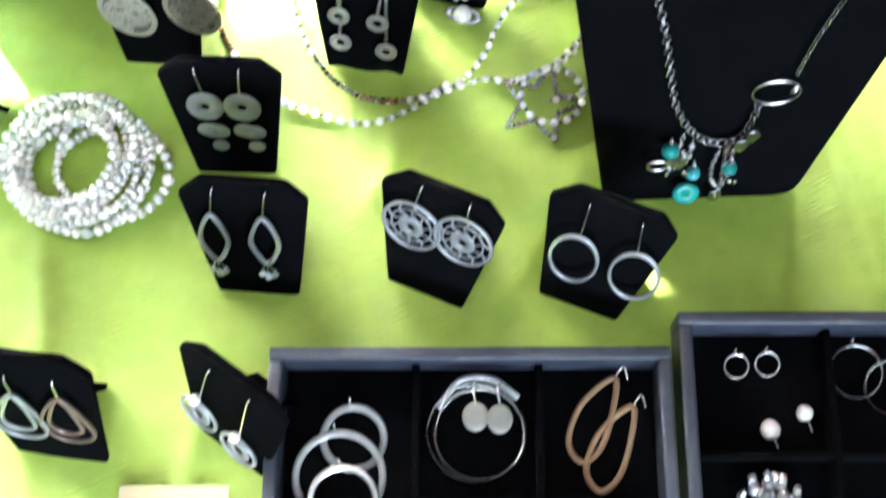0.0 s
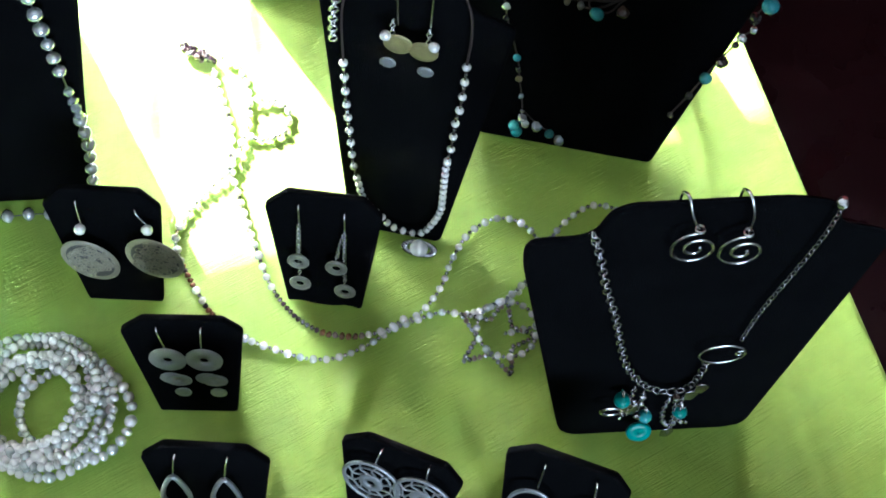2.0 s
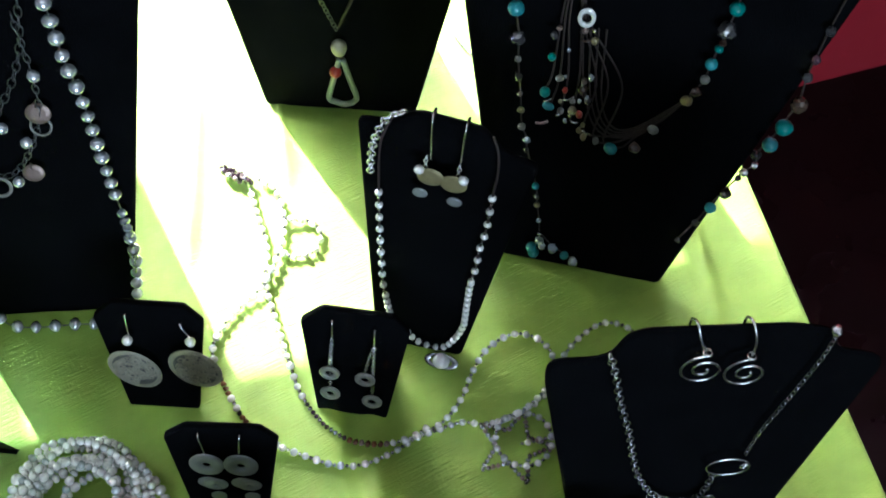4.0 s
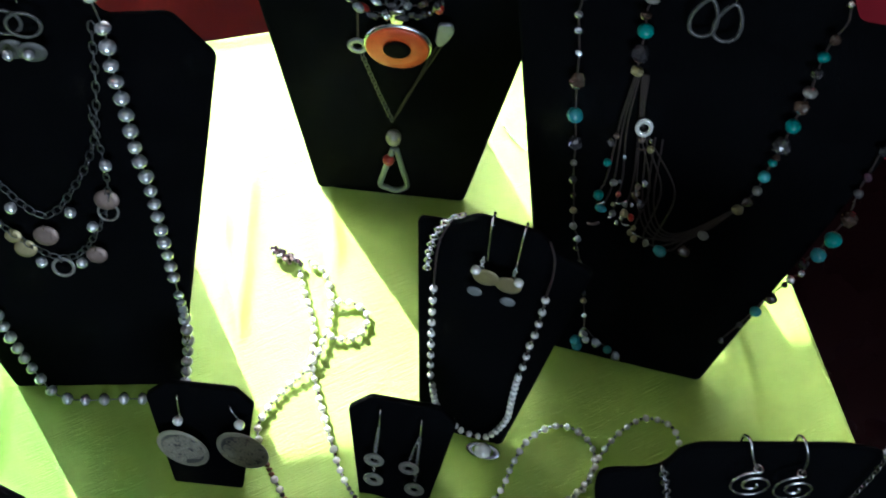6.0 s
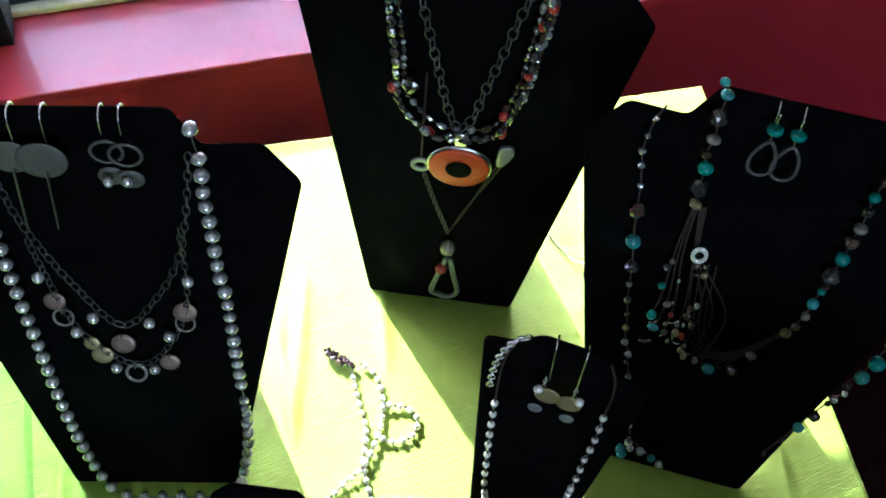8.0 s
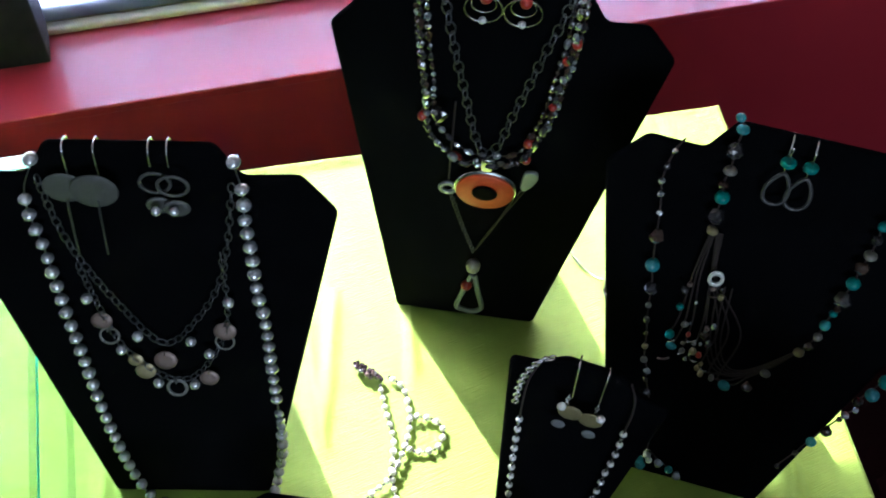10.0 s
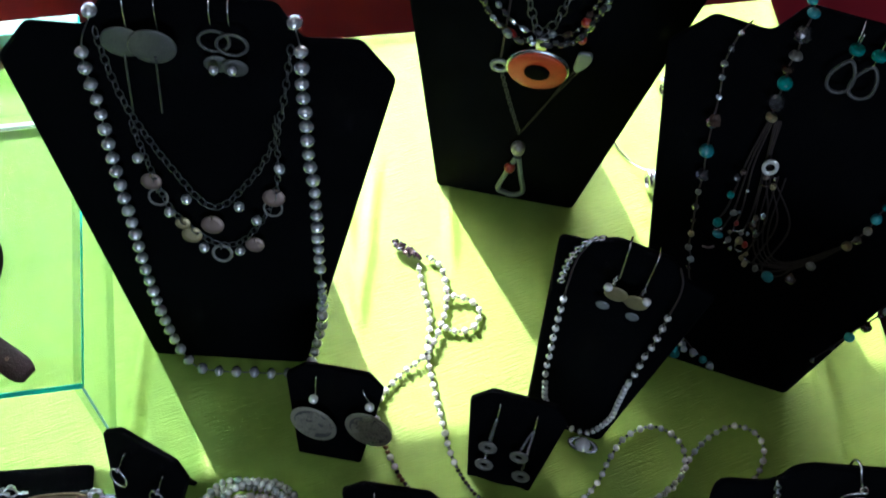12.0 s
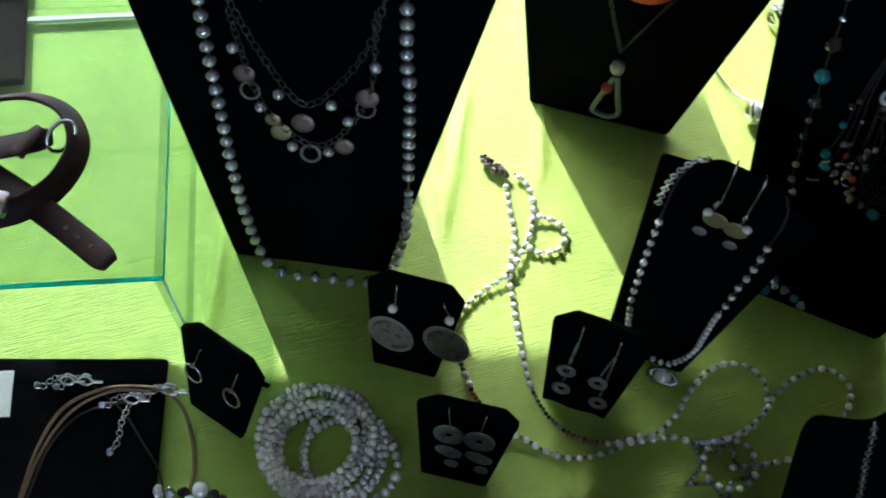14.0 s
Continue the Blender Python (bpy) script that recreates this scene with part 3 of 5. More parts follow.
def disc_bm(c, U, V, ru, rv, th=0.0008, hole=0.0, n=24, dome=0.0):
    """A flat or slightly domed disc in the plane of U and V, with a hole of that fraction, th thick."""
    N = U.cross(V).normalized()
    bm = bmesh.new()
    rads = [hole, hole + (1 - hole) * .5, 0.94, 1.0] if hole else [0.0, 0.5, 0.94, 1.0]
    def loop(f, z):
        if f == 0:
            return [bm.verts.new(c + N * z)]
        return [bm.verts.new(c + U * (ru * f * math.cos(2 * math.pi * k / n)) + V * (rv * f * math.sin(2 * math.pi * k / n)) + N * z) for k in range(n)]
    top = [loop(f, th / 2 + dome * (1 - f * f) - (th * .3 if f == 1 else 0)) for f in rads]
    bot = [loop(f, -th / 2 + (th * .3 if f == 1 else 0)) for f in rads]
    def join(A, B):
        for k in range(n):
            a, b = (A[0], A[0]) if len(A) == 1 else (A[k], A[(k + 1) % n])
            q = [a, b, B[(k + 1) % n], B[k]]
            bm.faces.new(list(dict.fromkeys(q)))
    for L in (top, bot):
        for i in range(3):
            join(L[i], L[i + 1])
    join(top[-1], bot[-1])
    if hole:
        join(top[0], bot[0])
    return bm


def frame_of(P, off=0.0):
    """The directions across and up a leaning board."""
    return Vector((1, 0, 0)), (P(0, 1) - P(0, 0)).normalized()


def hook_bm(P, u, v, low, sway=0.0, r=0.0005, over=False):
    """An ear wire that comes out of (or over) the board at v and hangs down to low."""
    if over:
        c = [P(u, v - .010, -.007), P(u, v - .001, -.006), P(u, v + .002, -.001), P(u + sway * .3, v - .001, .004), P(u + sway, low, .0045)]
    else:
        c = [P(u, v - .001, -.002), P(u, v + .001, .002), P(u + sway * .2, v - .001, .004), P(u + sway, low, .0045)]
    return wire(c, r, 0.0012, 6)


def on_stand(stand):
    return pose(stand[0], stand[1], 0, 0, 0, stand[2])

UX = Vector((1, 0, 0))

# ---- stand with the baroque pearl necklace, two coin chains and two pairs of earrings ----
MA = on_stand(STAND_A)
VA = frame_of(PA)[1]
NA = PA(0, 0, 1)
def A(u, v, off=0.005):
    return PA(u, max(v, 0.0), off) if v > .012 else Vector((u, -.005 - (.012 - v) * .45, .0045))

neck = thing("pearl_necklace", MA, "long baroque pearl necklace looped over the black stand", "necklace")
loop_a = [(-.038, .299), (-.044, .285), (-.046, .268), (-.044, .240), (-.044, .213), (-.043, .171), (-.042, .144), (-.041, .102), (-.038, .060), (-.033, .024), (-.024, .006), (-.009, -.003), (.019, -.002), (.034, -.002), (.052, .008), (.060, .031), (.065, .067), (.065, .139), (.065, .183), (.063, .210), (.063, .239), (.062, .265), (.063, .282), (.061, .299)]
pts = smooth_path([A(u, v) for u, v in loop_a], 0.001)
part("string", tube(bmesh.new(), pts, 0.0004, 5), DARK_CHAIN, neck)
lay_beads(neck, pts, lambda s, i, q: (.0039 * q.uniform(.90, 1.08), PEARL_GREY, q.uniform(.76, .88)), 0.0048, 0.03, 0.665, 3)
lay_beads(neck, pts, lambda s, i, q: (.0039 * q.uniform(.90, 1.08), PEARL_GREY, q.uniform(.76, .88)), 0.0041, 0.72, 0.985, 4)
lay_beads(neck, pts, lambda s, i, q: (.0030, CRYSTAL, .9), 0.0012, 0.668, 0.70, 5)
part("clasp", chain_bm([A(.062, .045, .006), A(.064, .058, .006), A(.065, .064, .006)], .005, .004, .0007), SILVER, neck)
for u, v in ((-.038, .300), (.060, .300)):
    bead(neck, PA(u, v + .001, .002), .0040, PEARL_GREY, "end_bead", .8)

def coin(parent, u, v, r, mat, P=PA, hole=0.0, name="coin", sq=0.8, off=0.006):
    V, r = frame_of(P)[1], r * .88
    tilt = (V - P(0, 0, 1) * .35).normalized()
    ob = part(name, disc_bm(P(u, v, off), UX, tilt, r, r * (1 if hole else sq + .1), 0.0008, hole), mat, parent)
    part("jump_ring", ring(bmesh.new(), P(u, v + r * .95, off), P(0, 0, 1).normalized(), V, .0012, .0016, .0003, 10, 5), mat, ob)
    return ob

ch = thing("coin_necklace", MA, "oxidised chain necklace with a copper coin and pearl drops", "necklace", "coin necklaces")
part("chain", chain_bm([A(u, v, .004) for u, v in [(-.037, .292), (-.034, .260), (-.028, .233), (-.014, .196), (.006, .162), (.028, .185), (.043, .214), (.051, .245), (.058, .288)]], .0074, .0036, .00034, NA, 12), DARK_CHAIN, ch)
coin(ch, .005, .149, .0075, COPPER)
for u, v in ((-.029, .204), (-.007, .172), (.022, .168), (.047, .202)):
    bead(ch, A(u, v, .007), .0033, PEARL_GREY, "pearl_drop", .95)
ch = thing("coin_necklace", MA, "oxidised chain necklace with coins, open rings and pearls", "necklace", "coin necklaces")
part("chain", chain_bm([A(u, v, .006) for u, v in [(-.029, .231), (-.024, .195), (-.018, .164), (-.007, .144), (.008, .131), (.023, .138), (.041, .171), (.046, .202), (.047, .240)]], .0064, .0032, .00032, NA, 12), DARK_CHAIN, ch)
for u, v, r, mat, h in ((-.025, .184, .0066, COPPER, 0), (-.023, .171, .0066, SHELL, .78), (-.012, .149, .0050, GOLD, 0), (-.008, .139, .0068, GOLD, 0), (.008, .123, .0072, SHELL, .72), (.028, .133, .0064, COPPER, 0), (.042, .176, .0072, COPPER, 0), (.041, .167, .0064, SHELL, .8)):
    coin(ch, u, v, r, mat, hole=h, name="open_ring" if h else "coin", off=.006)
for u, v in ((-.018, .160), (-.002, .129), (.019, .128), (.031, .157)):
    bead(ch, A(u, v, .007), .0033, PEARL_GREY, "pearl_drop", .95)

for u, r in ((-.024, .0105), (-.009, .0118)):
    er = thing("earring", MA, "brushed disc earring with a hanging silver spike", "earring", "disc and spike earrings")
    part("hook", hook_bm(PA, u + .003, .309, .292, 0, over=True), SILVER, er)
    part("disc", disc_bm(PA(u, .286, .006 if u < -.02 else .008), UX, VA, r, r * .92, .0008), DULL, er)
    part("spike", wire([PA(u + .001, .280, .009), PA(u, .262, .009), PA(u - .001, .242, .009)], .0006), DARK_CHAIN, er)
for u in (.021, .030):
    er = thing("earring", MA, "silver ring earring with a copper coin and pearl", "earring", "ring and coin earrings")
    part("hook", hook_bm(PA, u - .001, .309, .299, 0, over=True), SILVER, er)
    part("open_ring", disc_bm(PA(u, .290, .006 if u < .025 else .008), UX, VA, .0082, .0074, .0010, .80), DULL, er)
    part("coin", disc_bm(PA(u, .275, .006 if u < .025 else .008), UX, VA, .0066, .0056, .0008), DULL, er)
    bead(er, PA(u - .001, .2755, .0105), .0026, PEARL_GREY, "pearl")

# ---- stand with the orange pendant ----
MB = on_stand(STAND_B)
VB, NB = frame_of(PB)[1], PB(0, 0, 1)
pend = thing("pendant_necklace", MB, "oxidised link chain with an oval orange pendant", "necklace")
big_chain = [(-.030, .302), (-.026, .286), (-.019, .253), (-.010, .216), (-.001, .180), (.006, .164), (.014, .175), (.019, .197), (.027, .227), (.033, .252), (.038, .269), (.044, .294), (.046, .303)]
for name, pts_uv in (("chain", big_chain[:6]), ("chain", big_chain[5:])):
    part(name, chain_bm([PB(u, v, .006) for u, v in pts_uv], .0092, .0050, .00044, NB, 14), DARK_CHAIN, pend)
setting = part("setting", disc_bm(PB(.009, .137, .0085), UX, VB, .0195, .0182, .003), SILVER, pend, "pale silver rim")
part("stone", disc_bm(PB(.009, .137, .0105), UX, VB, .0180, .0167, .002, 0.0, 28, .0003), ORANGE, setting, "mottled orange enamel")
part("centre", disc_bm(PB(.009, .138, .0128), UX, VB, .0078, .0070, .0012, 0, 22), ONYX, setting, "black oval centre")
part("bail", slab([(-.0035, -.005), (.0035, -.005), (.0045, .005), (-.0045, .005)], .003, .0008, 0, lambda u, v, o: PB(.0085 + u, .160 + v, .0105 + o)), SILVER, pend, "silver bail")

def mixed(s, i, q):
    m = q.choice([STONE, STONE, BROWN_STONE, CRYSTAL, OXIDE, BRUSHED, SILVER, BROWN_STONE, CORAL if q.random() < .15 else STONE])
    return (q.uniform(.0014, .0026), m, q.uniform(.8, 1.9))
outer = [(-.041, .300), (-.041, .284), (-.040, .262), (-.037, .235), (-.034, .214), (-.032, .186), (-.024, .171), (-.010, .159), (-.001, .157), (.020, .159), (.031, .166), (.037, .181), (.043, .199), (.047, .228), (.050, .245), (.052, .271), (.052, .300)]
for k, (du, dv, off) in enumerate(((0, 0, .005), (.006, .008, .006), (.003, .003, .010))):
    st = thing("bead_necklace", MB, "strand of mixed smoky and coral beads", "necklace", "smoky bead strands")
    pts = smooth_path([PB(u * (1 - du / .05) + (.004 if k == 1 else 0) * (1 - abs(u) / .05), v + dv, off) for u, v in outer], .001)
    part("string", tube(bmesh.new(), pts, .0004, 5), CORD, st)
    lay_beads(st, pts, mixed, .0022 if k else .0012, 0.02, 0.98, 20 + k)
    if k == 0:
        for u, v, r in ((-.034, .195, .0042), (.050, .265, .0042), (.046, .252, .0036), (.032, .183, .0044), (.032, .168, .0038)):
            bead(st, PB(u, v, .0085), r * .72, CORAL, "coral_bead", 1.1)
        bead(st, PB(-.023, .201, .010), .0054, OXIDE, "filigree_bead", .95)
low = thing("cord_necklace", MB, "dark cord necklace with a speckled bead and frosted loop", "necklace")
part("washer", disc_bm(PB(-.015, .131, .006), UX, VB, .0062, .0062, .0016, .5), BRUSHED, low)
part("cord", wire([PB(-.015, .205, .004), PB(-.015, .152, .005), PB(-.015, .137, .005)], .0007), CORD, low)
part("chain", chain_bm([PB(-.013, .124, .005), PB(-.004, .096, .005), PB(.006, .068, .005)], .0042, .0024, .00032, NB), DARK_CHAIN, low)
for d in (0, .0022):
    part("cord", wire([PB(.036 - d, .140, .005), PB(.030 - d, .126, .005), PB(.016 + d * .3, .094, .005), PB(.007, .070, .005)], .0006), CORD, low)
bm = slab([(-.004, .008), (.004, .009), (.0055, .003), (.002, -.005), (-.003, -.010), (-.0055, -.006)], .003, .001, .003, lambda u, v, o: PB(.036 + u, .148 + v, .0085 + o))
part("teardrop", bm, BRUSHED, low, "brushed metal teardrop")
bead(low, PB(.007, .055, .0070), .0050, LACE, "speckled_bead", 1.3, VB, "speckled pale gold bead")
bead(low, PB(.004, .034, .0080), .0040, CORAL, "coral_bead")
part("loop", wire([PB(.007, .044, .006), PB(.001, .020, .006), PB(-.0015, .006, .006), PB(.0035, .0035, .0065), PB(.0078, .010, .007), PB(.012, .0035, .0065), PB(.0160, .008, .006), PB(.0130, .022, .006), PB(.009, .043, .0065)][:4] + [PB(.008, .0025, .007), PB(.0135, .004, .0065), PB(.0165, .009, .006), PB(.013, .024, .006), PB(.009, .044, .0065)], .0019, .0015, 8), STAPLE, low, "frosted resin loop")
for u in (-.004, .018):
    er = thing("earring", MB, "double hoop silver earring with a coral bead", "earring", "double hoop earrings")
    part("outer_hoop", ring(bmesh.new(), PB(u, .2785, .005), UX, VB, .0100, .0095, .0006, 26), OXIDE, er)
    part("inner_hoop", ring(bmesh.new(), PB(u, .282, .005), UX, VB, .0066, .0060, .0005, 22), OXIDE, er)
    part("hook", hook_bm(PB, u, .309, .290, 0, over=True), SILVER, er)
    bead(er, PB(u + .001, .287, .006), .0033, CORAL, "coral_bead")
    bead(er, PB(u, .2715, .006), .0022, PEARL, "pearl")

# ---- stand with turquoise beads ----
MC = on_stand(STAND_C)
VC, NC = frame_of(PC)[1], PC(0, 0, 1)
def strung(parent, P, spec, off=.006, cord=CORD, cord_r=.0005):
    """Beads set one by one: (u, v, radius, material, squash)."""
    part("string", wire([P(u, v, off - .001) for u, v, *_ in spec], cord_r), cord, parent)
    for u, v, r, mat, sq in spec:
        if r:
            bead(parent, P(u, v, max(off, r)), r * .74, mat, "bead", sq, frame_of(P)[1])

tq = thing("turquoise_necklace", MC, "knotted cord necklace with turquoise, agate and silver beads", "necklace")
strung(tq, PC, [(-.040, .322, .0036, PALE_TURQ, .8), (-.037, .315, .0045, PALE_TURQ, .7), (-.037, .301, .0058, STONE, 1.15), (-.036, .287, .0048, SHELL, .55), (-.037, .277, .0042, BROWN_STONE, .8), (-.035, .268, .0054, TURQ, .85), (-.035, .254, .0060, STONE, 1.1), (-.034, .243, .0042, GOLD, .7)])
strung(tq, PC, [(.036, .164, .0040, GOLD, .9), (.039, .172, .0046, BROWN_STONE, .9), (.0415, .181, .0034, SHELL, .9), (.042, .192, .0044, PALE_TURQ, .95), (.043, .203, .0030, TURQ, .8), (.0435, .207, .0030, BROWN_STONE, .8), (.044, .216, .0062, STONE, 1.0), (.045, .230, .0052, TURQ, .9), (.045, .243, .0054, BROWN_STONE, .9), (.046, .253, .0048, SHELL, .6), (.0455, .265, .0040, STONE, .9), (.045, .275, .0040, TURQ, .9), (.0465, .286, .0038, BROWN_STONE, 1.0), (.049, .296, 0, CORD, 1), (.047, .306, .0022, SILVER, 1.0)])
rnd = random.Random(8)
ends = [(-.037, .150), (-.032, .140), (-.026, .135), (-.020, .132), (-.012, .128), (-.006, .124), (.000, .122)]
for k, (u, v) in enumerate(ends):
    c = [PC(-.034 + .001 * k, .240, .004), PC(-.034 + .0022 * k + rnd.uniform(-.002, .002), .205, .004 + .0005 * (k % 3)), PC(u + rnd.uniform(-.001, .003), .165, .005), PC(u, v, .005)]
    if k > 3:
        c += [PC(u + .010, v - .004, .005), PC(.016, .132 - .002 * (k - 4), .005), PC(.026, .143, .005), PC(.036, .163, .005)]
    part("cord", wire(c, .00055), CORD, tq)
for k in range(4):
    part("cord", wire([PC(-.024 + .004 * k, .20, .004), PC(-.016 + .003 * k, .155, .004), PC(-.004 + .002 * k, .128 + .002 * k, .005), PC(.015, .130 + .002 * k, .005), PC(.036, .164, .005)], .0005), CORD, tq)
for u, v, r, mat in ((-.037, .194, .0034, STONE), (-.036, .179, .0030, TURQ), (-.036, .153, .0040, TURQ), (-.033, .143, .0030, PALE_TURQ), (-.026, .141, .0026, SHELL), (-.020, .143, .0032, GOLD), (-.016, .141, .0026, CORAL), (-.011, .125, .0036, GOLD), (-.004, .123, .0030, SHELL), (.005, .119, .0044, PALE_TURQ), (.017, .124, .0050, BROWN_STONE), (.024, .140, .0034, SHELL), (-.030, .165, .0026, SHELL), (-.017, .160, .0036, BROWN_STONE), (-.013, .152, .0032, STONE), (-.026, .157, .0020, CORAL), (-.021, .150, .0022, SHELL)):
    bead(tq, PC(u, v, .008), r * .72, mat, "bead", rnd.uniform(.6, 1.5), Vector((rnd.uniform(-1, 1), 0, rnd.uniform(-1, 1))))
for k in range(26):
    u, v = -.036 + .026 * rnd.random(), .128 + .075 * rnd.random() ** 1.6
    if k % 3:
        bead(tq, PC(u, v, .0075), rnd.uniform(.0010, .0018), rnd.choice([SILVER, GOLD, CRYSTAL, BROWN_STONE, COPPER]), "bead", rnd.uniform(.8, 1.6))
    else:
        d = Vector((rnd.uniform(-.004, .004), 0, rnd.uniform(-.003, .003)))
        part("chip", wire([PC(u, v, .007) - d, PC(u, v, .008), PC(u, v, .007) + d], .0007), rnd.choice([COPPER, BROWN_STONE, SILVER]), tq)
part("washer", disc_bm(PC(-.023, .209, .008), UX, VC, .0044, .0062, .0015, .55), PEARL, tq, "pale shell washer")

ls = thing("long_bead_necklace", MC, "long knotted necklace of turquoise and agate beads hung over the stand", "necklace")
left = [(-.062, .300, 0, CORD, 1), (-.065, .291, .0022, SILVER, 1), (-.0665, .280, .0026, STONE, 1), (-.067, .269, .0030, CRYSTAL, .8), (-.0655, .260, .0028, CRYSTAL, .9), (-.063, .246, .0026, CRYSTAL, .8), (-.061, .228, .0055, BROWN_STONE, 1.15), (-.058, .205, .0058, PALE_TURQ, .95), (-.0545, .186, .0054, STONE, 1.0), (-.053, .171, .0024, SHELL, 1), (-.051, .158, .0030, STONE, 1), (-.049, .146, .0024, BROWN_STONE, 1), (-.047, .134, .0026, GOLD, 1), (-.045, .121, .0030, SHELL, .8), (-.041, .111, .0032, CRYSTAL, .7), (-.040, .103, .0026, STONE, 1), (-.036, .090, .0030, STONE, .9), (-.031, .073, .0030, PALE_TURQ, .9), (-.029, .064, .0026, STONE, .9), (-.028, .056, .0024, GOLD, .9), (-.025, .042, .0024, CRYSTAL, 1), (-.023, .029, .0020, OXIDE, 1)]
strung(ls, PC, left)
for k, (u, v) in enumerate(((-.024, .009), (-.020, .018), (-.013, .017), (-.005, .012), (.001, .008), (-.022, .022), (-.026, .014))):
    bead(ls, PC(u, v, .006), .0028 if k % 2 else .0034, CRYSTAL if k % 3 else PALE_TURQ, "bead", .9)
part("string", wire([PC(-.023, .029, .005), PC(-.013, .018, .005), PC(.002, .008, .005)], .0004), CORD, ls)
right = [(.092, .255, 0, CORD, 1), (.090, .225, .0040, STONE, 1), (.0895, .205, .0036, SEED, 1), (.089, .193, .0038, STONE, 1), (.0905, .175, .0058, BROWN_STONE, 1.15), (.088, .158, .0062, TURQ, .95), (.085, .143, .0058, PALE_TURQ, .95), (.081, .131, .0040, STONE, 1), (.0825, .122, .0026, CRYSTAL, 1), (.0785, .115, .0034, CRYSTAL, 1), (.077, .109, .0026, SEED, 1), (.073, .097, .0050, BROWN_STONE, .9), (.0685, .082, .0046, PALE_TURQ, .9), (.064, .064, .0028, STONE, 1), (.058, .045, .0026, STONE, 1)]
strung(ls, PC, right, off=.003)
for i, (u, s) in enumerate(((-.011, 0), (.000, 1))):
    er = thing("earring", MC, "turquoise earring with a hammered silver loop", "earring", "turquoise loop earrings")
    part("hook", hook_bm(PC, u - .001 + .001 * i, .311, .304, 0, over=True), SILVER, er)
    part("disc", disc_bm(PC(u, .302, .007), UX, NC, .0038, .0034, .0026), TURQ, er)
    part("stem", wire([PC(u, .311, .006), PC(u, .293, .006)], .0006), SILVER, er)
    part("loop", wire([PC(u, .294, .0065), PC(u - .0058, .284, .0065), PC(u - .0052, .275, .0065), PC(u, .272, .0065), PC(u + .0052, .276, .0065), PC(u + .005, .286, .0065)], .0010, .0012, 6, True), DULL, er)

# ---- small stand with the white pearl necklace ----
MD = on_stand(STAND_D)
VD, ND = frame_of(PD)[1], PD(0, 0, 1)
pn = thing("pearl_pendant_necklace", MD, "white pearl necklace with an oval pearl pendant", "necklace")
loop_d = [(-.025, .137), (-.024, .109), (-.022, .076), (-.021, .061), (-.018, .044), (-.015, .032), (-.006, .021), (.000, .0135), (.009, .011), (.017, .0125), (.023, .023), (.027, .037), (.0275, .053), (.028, .073), (.030, .092), (.031, .109), (.033, .124), (.034, .150)]
pts = smooth_path([PD(u, v, .005) for u, v in loop_d], .001)
part("string", tube(bmesh.new(), smooth_path([PD(-.019, .190, .001), PD(-.025, .170, .004)] + [PD(u, v, .005) for u, v in loop_d] + [PD(.035, .165, .005), PD(.034, .178, .004), PD(.030, .1835, -.001)], .001), .0006, 6), CORD, pn)
lay_beads(pn, pts, lambda s, i, q: (.0021, PEARL, .86), .0018, 0.30, 0.74, 5)
lay_beads(pn, pts, lambda s, i, q: (.0021, PEARL, .9), .0068, 0.0, 0.30, 6)
lay_beads(pn, pts, lambda s, i, q: (.0010, OXIDE, 1.2), .0024, 0.0, 0.30, 16)
lay_beads(pn, pts, lambda s, i, q: (.0021, PEARL, .9), .0072, 0.745, 1.0, 7)
lay_beads(pn, pts, lambda s, i, q: (.0010, OXIDE, 1.2), .0024, 0.745, 1.0, 17)
part("chain", chain_bm([PD(-.014, .191, .001), PD(-.021, .189, .004), PD(-.0265, .178, .005), PD(-.029, .165, .005), PD(-.0295, .149, .005)], .0042, .0036, .0006, ND), SILVER, pn)
part("pendant", disc_bm(Vector((.017, -.008, .005)), UX, Vector((0, .8, .6)), .0105, .0050, .0012, .62), OXIDE, pn, "dark oval setting")
bead(pn, Vector((.017, -.008, .006)), .0052, PEARL, "pendant_pearl", .75, Vector((0, -.5, .8)))
for u, v, s in ((.000, .190, -1), (.017, .188, 1)):
    er = thing("earring", MD, "pearl and brass disc earring on a silver wire", "earring", "pearl and disc earrings")
    part("hook", hook_bm(PD, u, v, v - .024, -.001 * s, over=True), SILVER, er)
    part("chain", chain_bm([PD(u - .001, v - .020, .006), PD(u - .0015, v - .036, .006)], .003, .0022, .0004, ND), SILVER, er)
    bead(er, PD(u - .0035 if s < 0 else u + .0020, v - .026, .010), .0025, PEARL, "pearl")
    part("disc", disc_bm(PD(u + .002 if s < 0 else u - .003, v - .0325, .008), UX, VD, .0066, .0062, .0008), GOLD, er)
    part("small_disc", disc_bm(PD(u - .003 if s < 0 else u - .002, v - .0465, .007), UX, VD, .0038, .0034, .0008), BRUSHED, er)

# ---- low stand with the charm necklace and spiral earrings ----
ME = on_stand(STAND_E)
VE, NE = frame_of(PE)[1], PE(0, 0, 1)
cn = thing("charm_necklace", ME, "silver chain necklace with turquoise charms and an oval link", "necklace")
part("chain", chain_bm([PE(u, v, .004) for u, v in [(-.052, .206), (-.051, .203), (-.047, .187), (-.042, .163), (-.035, .136), (-.029, .107), (-.023, .085), (-.012, .065), (.001, .057), (.010, .063), (.013, .084), (.0125, .090)]], .0052, .0034, .0005, NE, 12), OXIDE, cn)
part("thin_chain", chain_bm([PE(u, v, .004) for u, v in [(.025, .109), (.028, .135), (.035, .170), (.039, .191), (.041, .206), (.0415, .217)]], .0044, .0018, .00034, NE), OXIDE, cn)
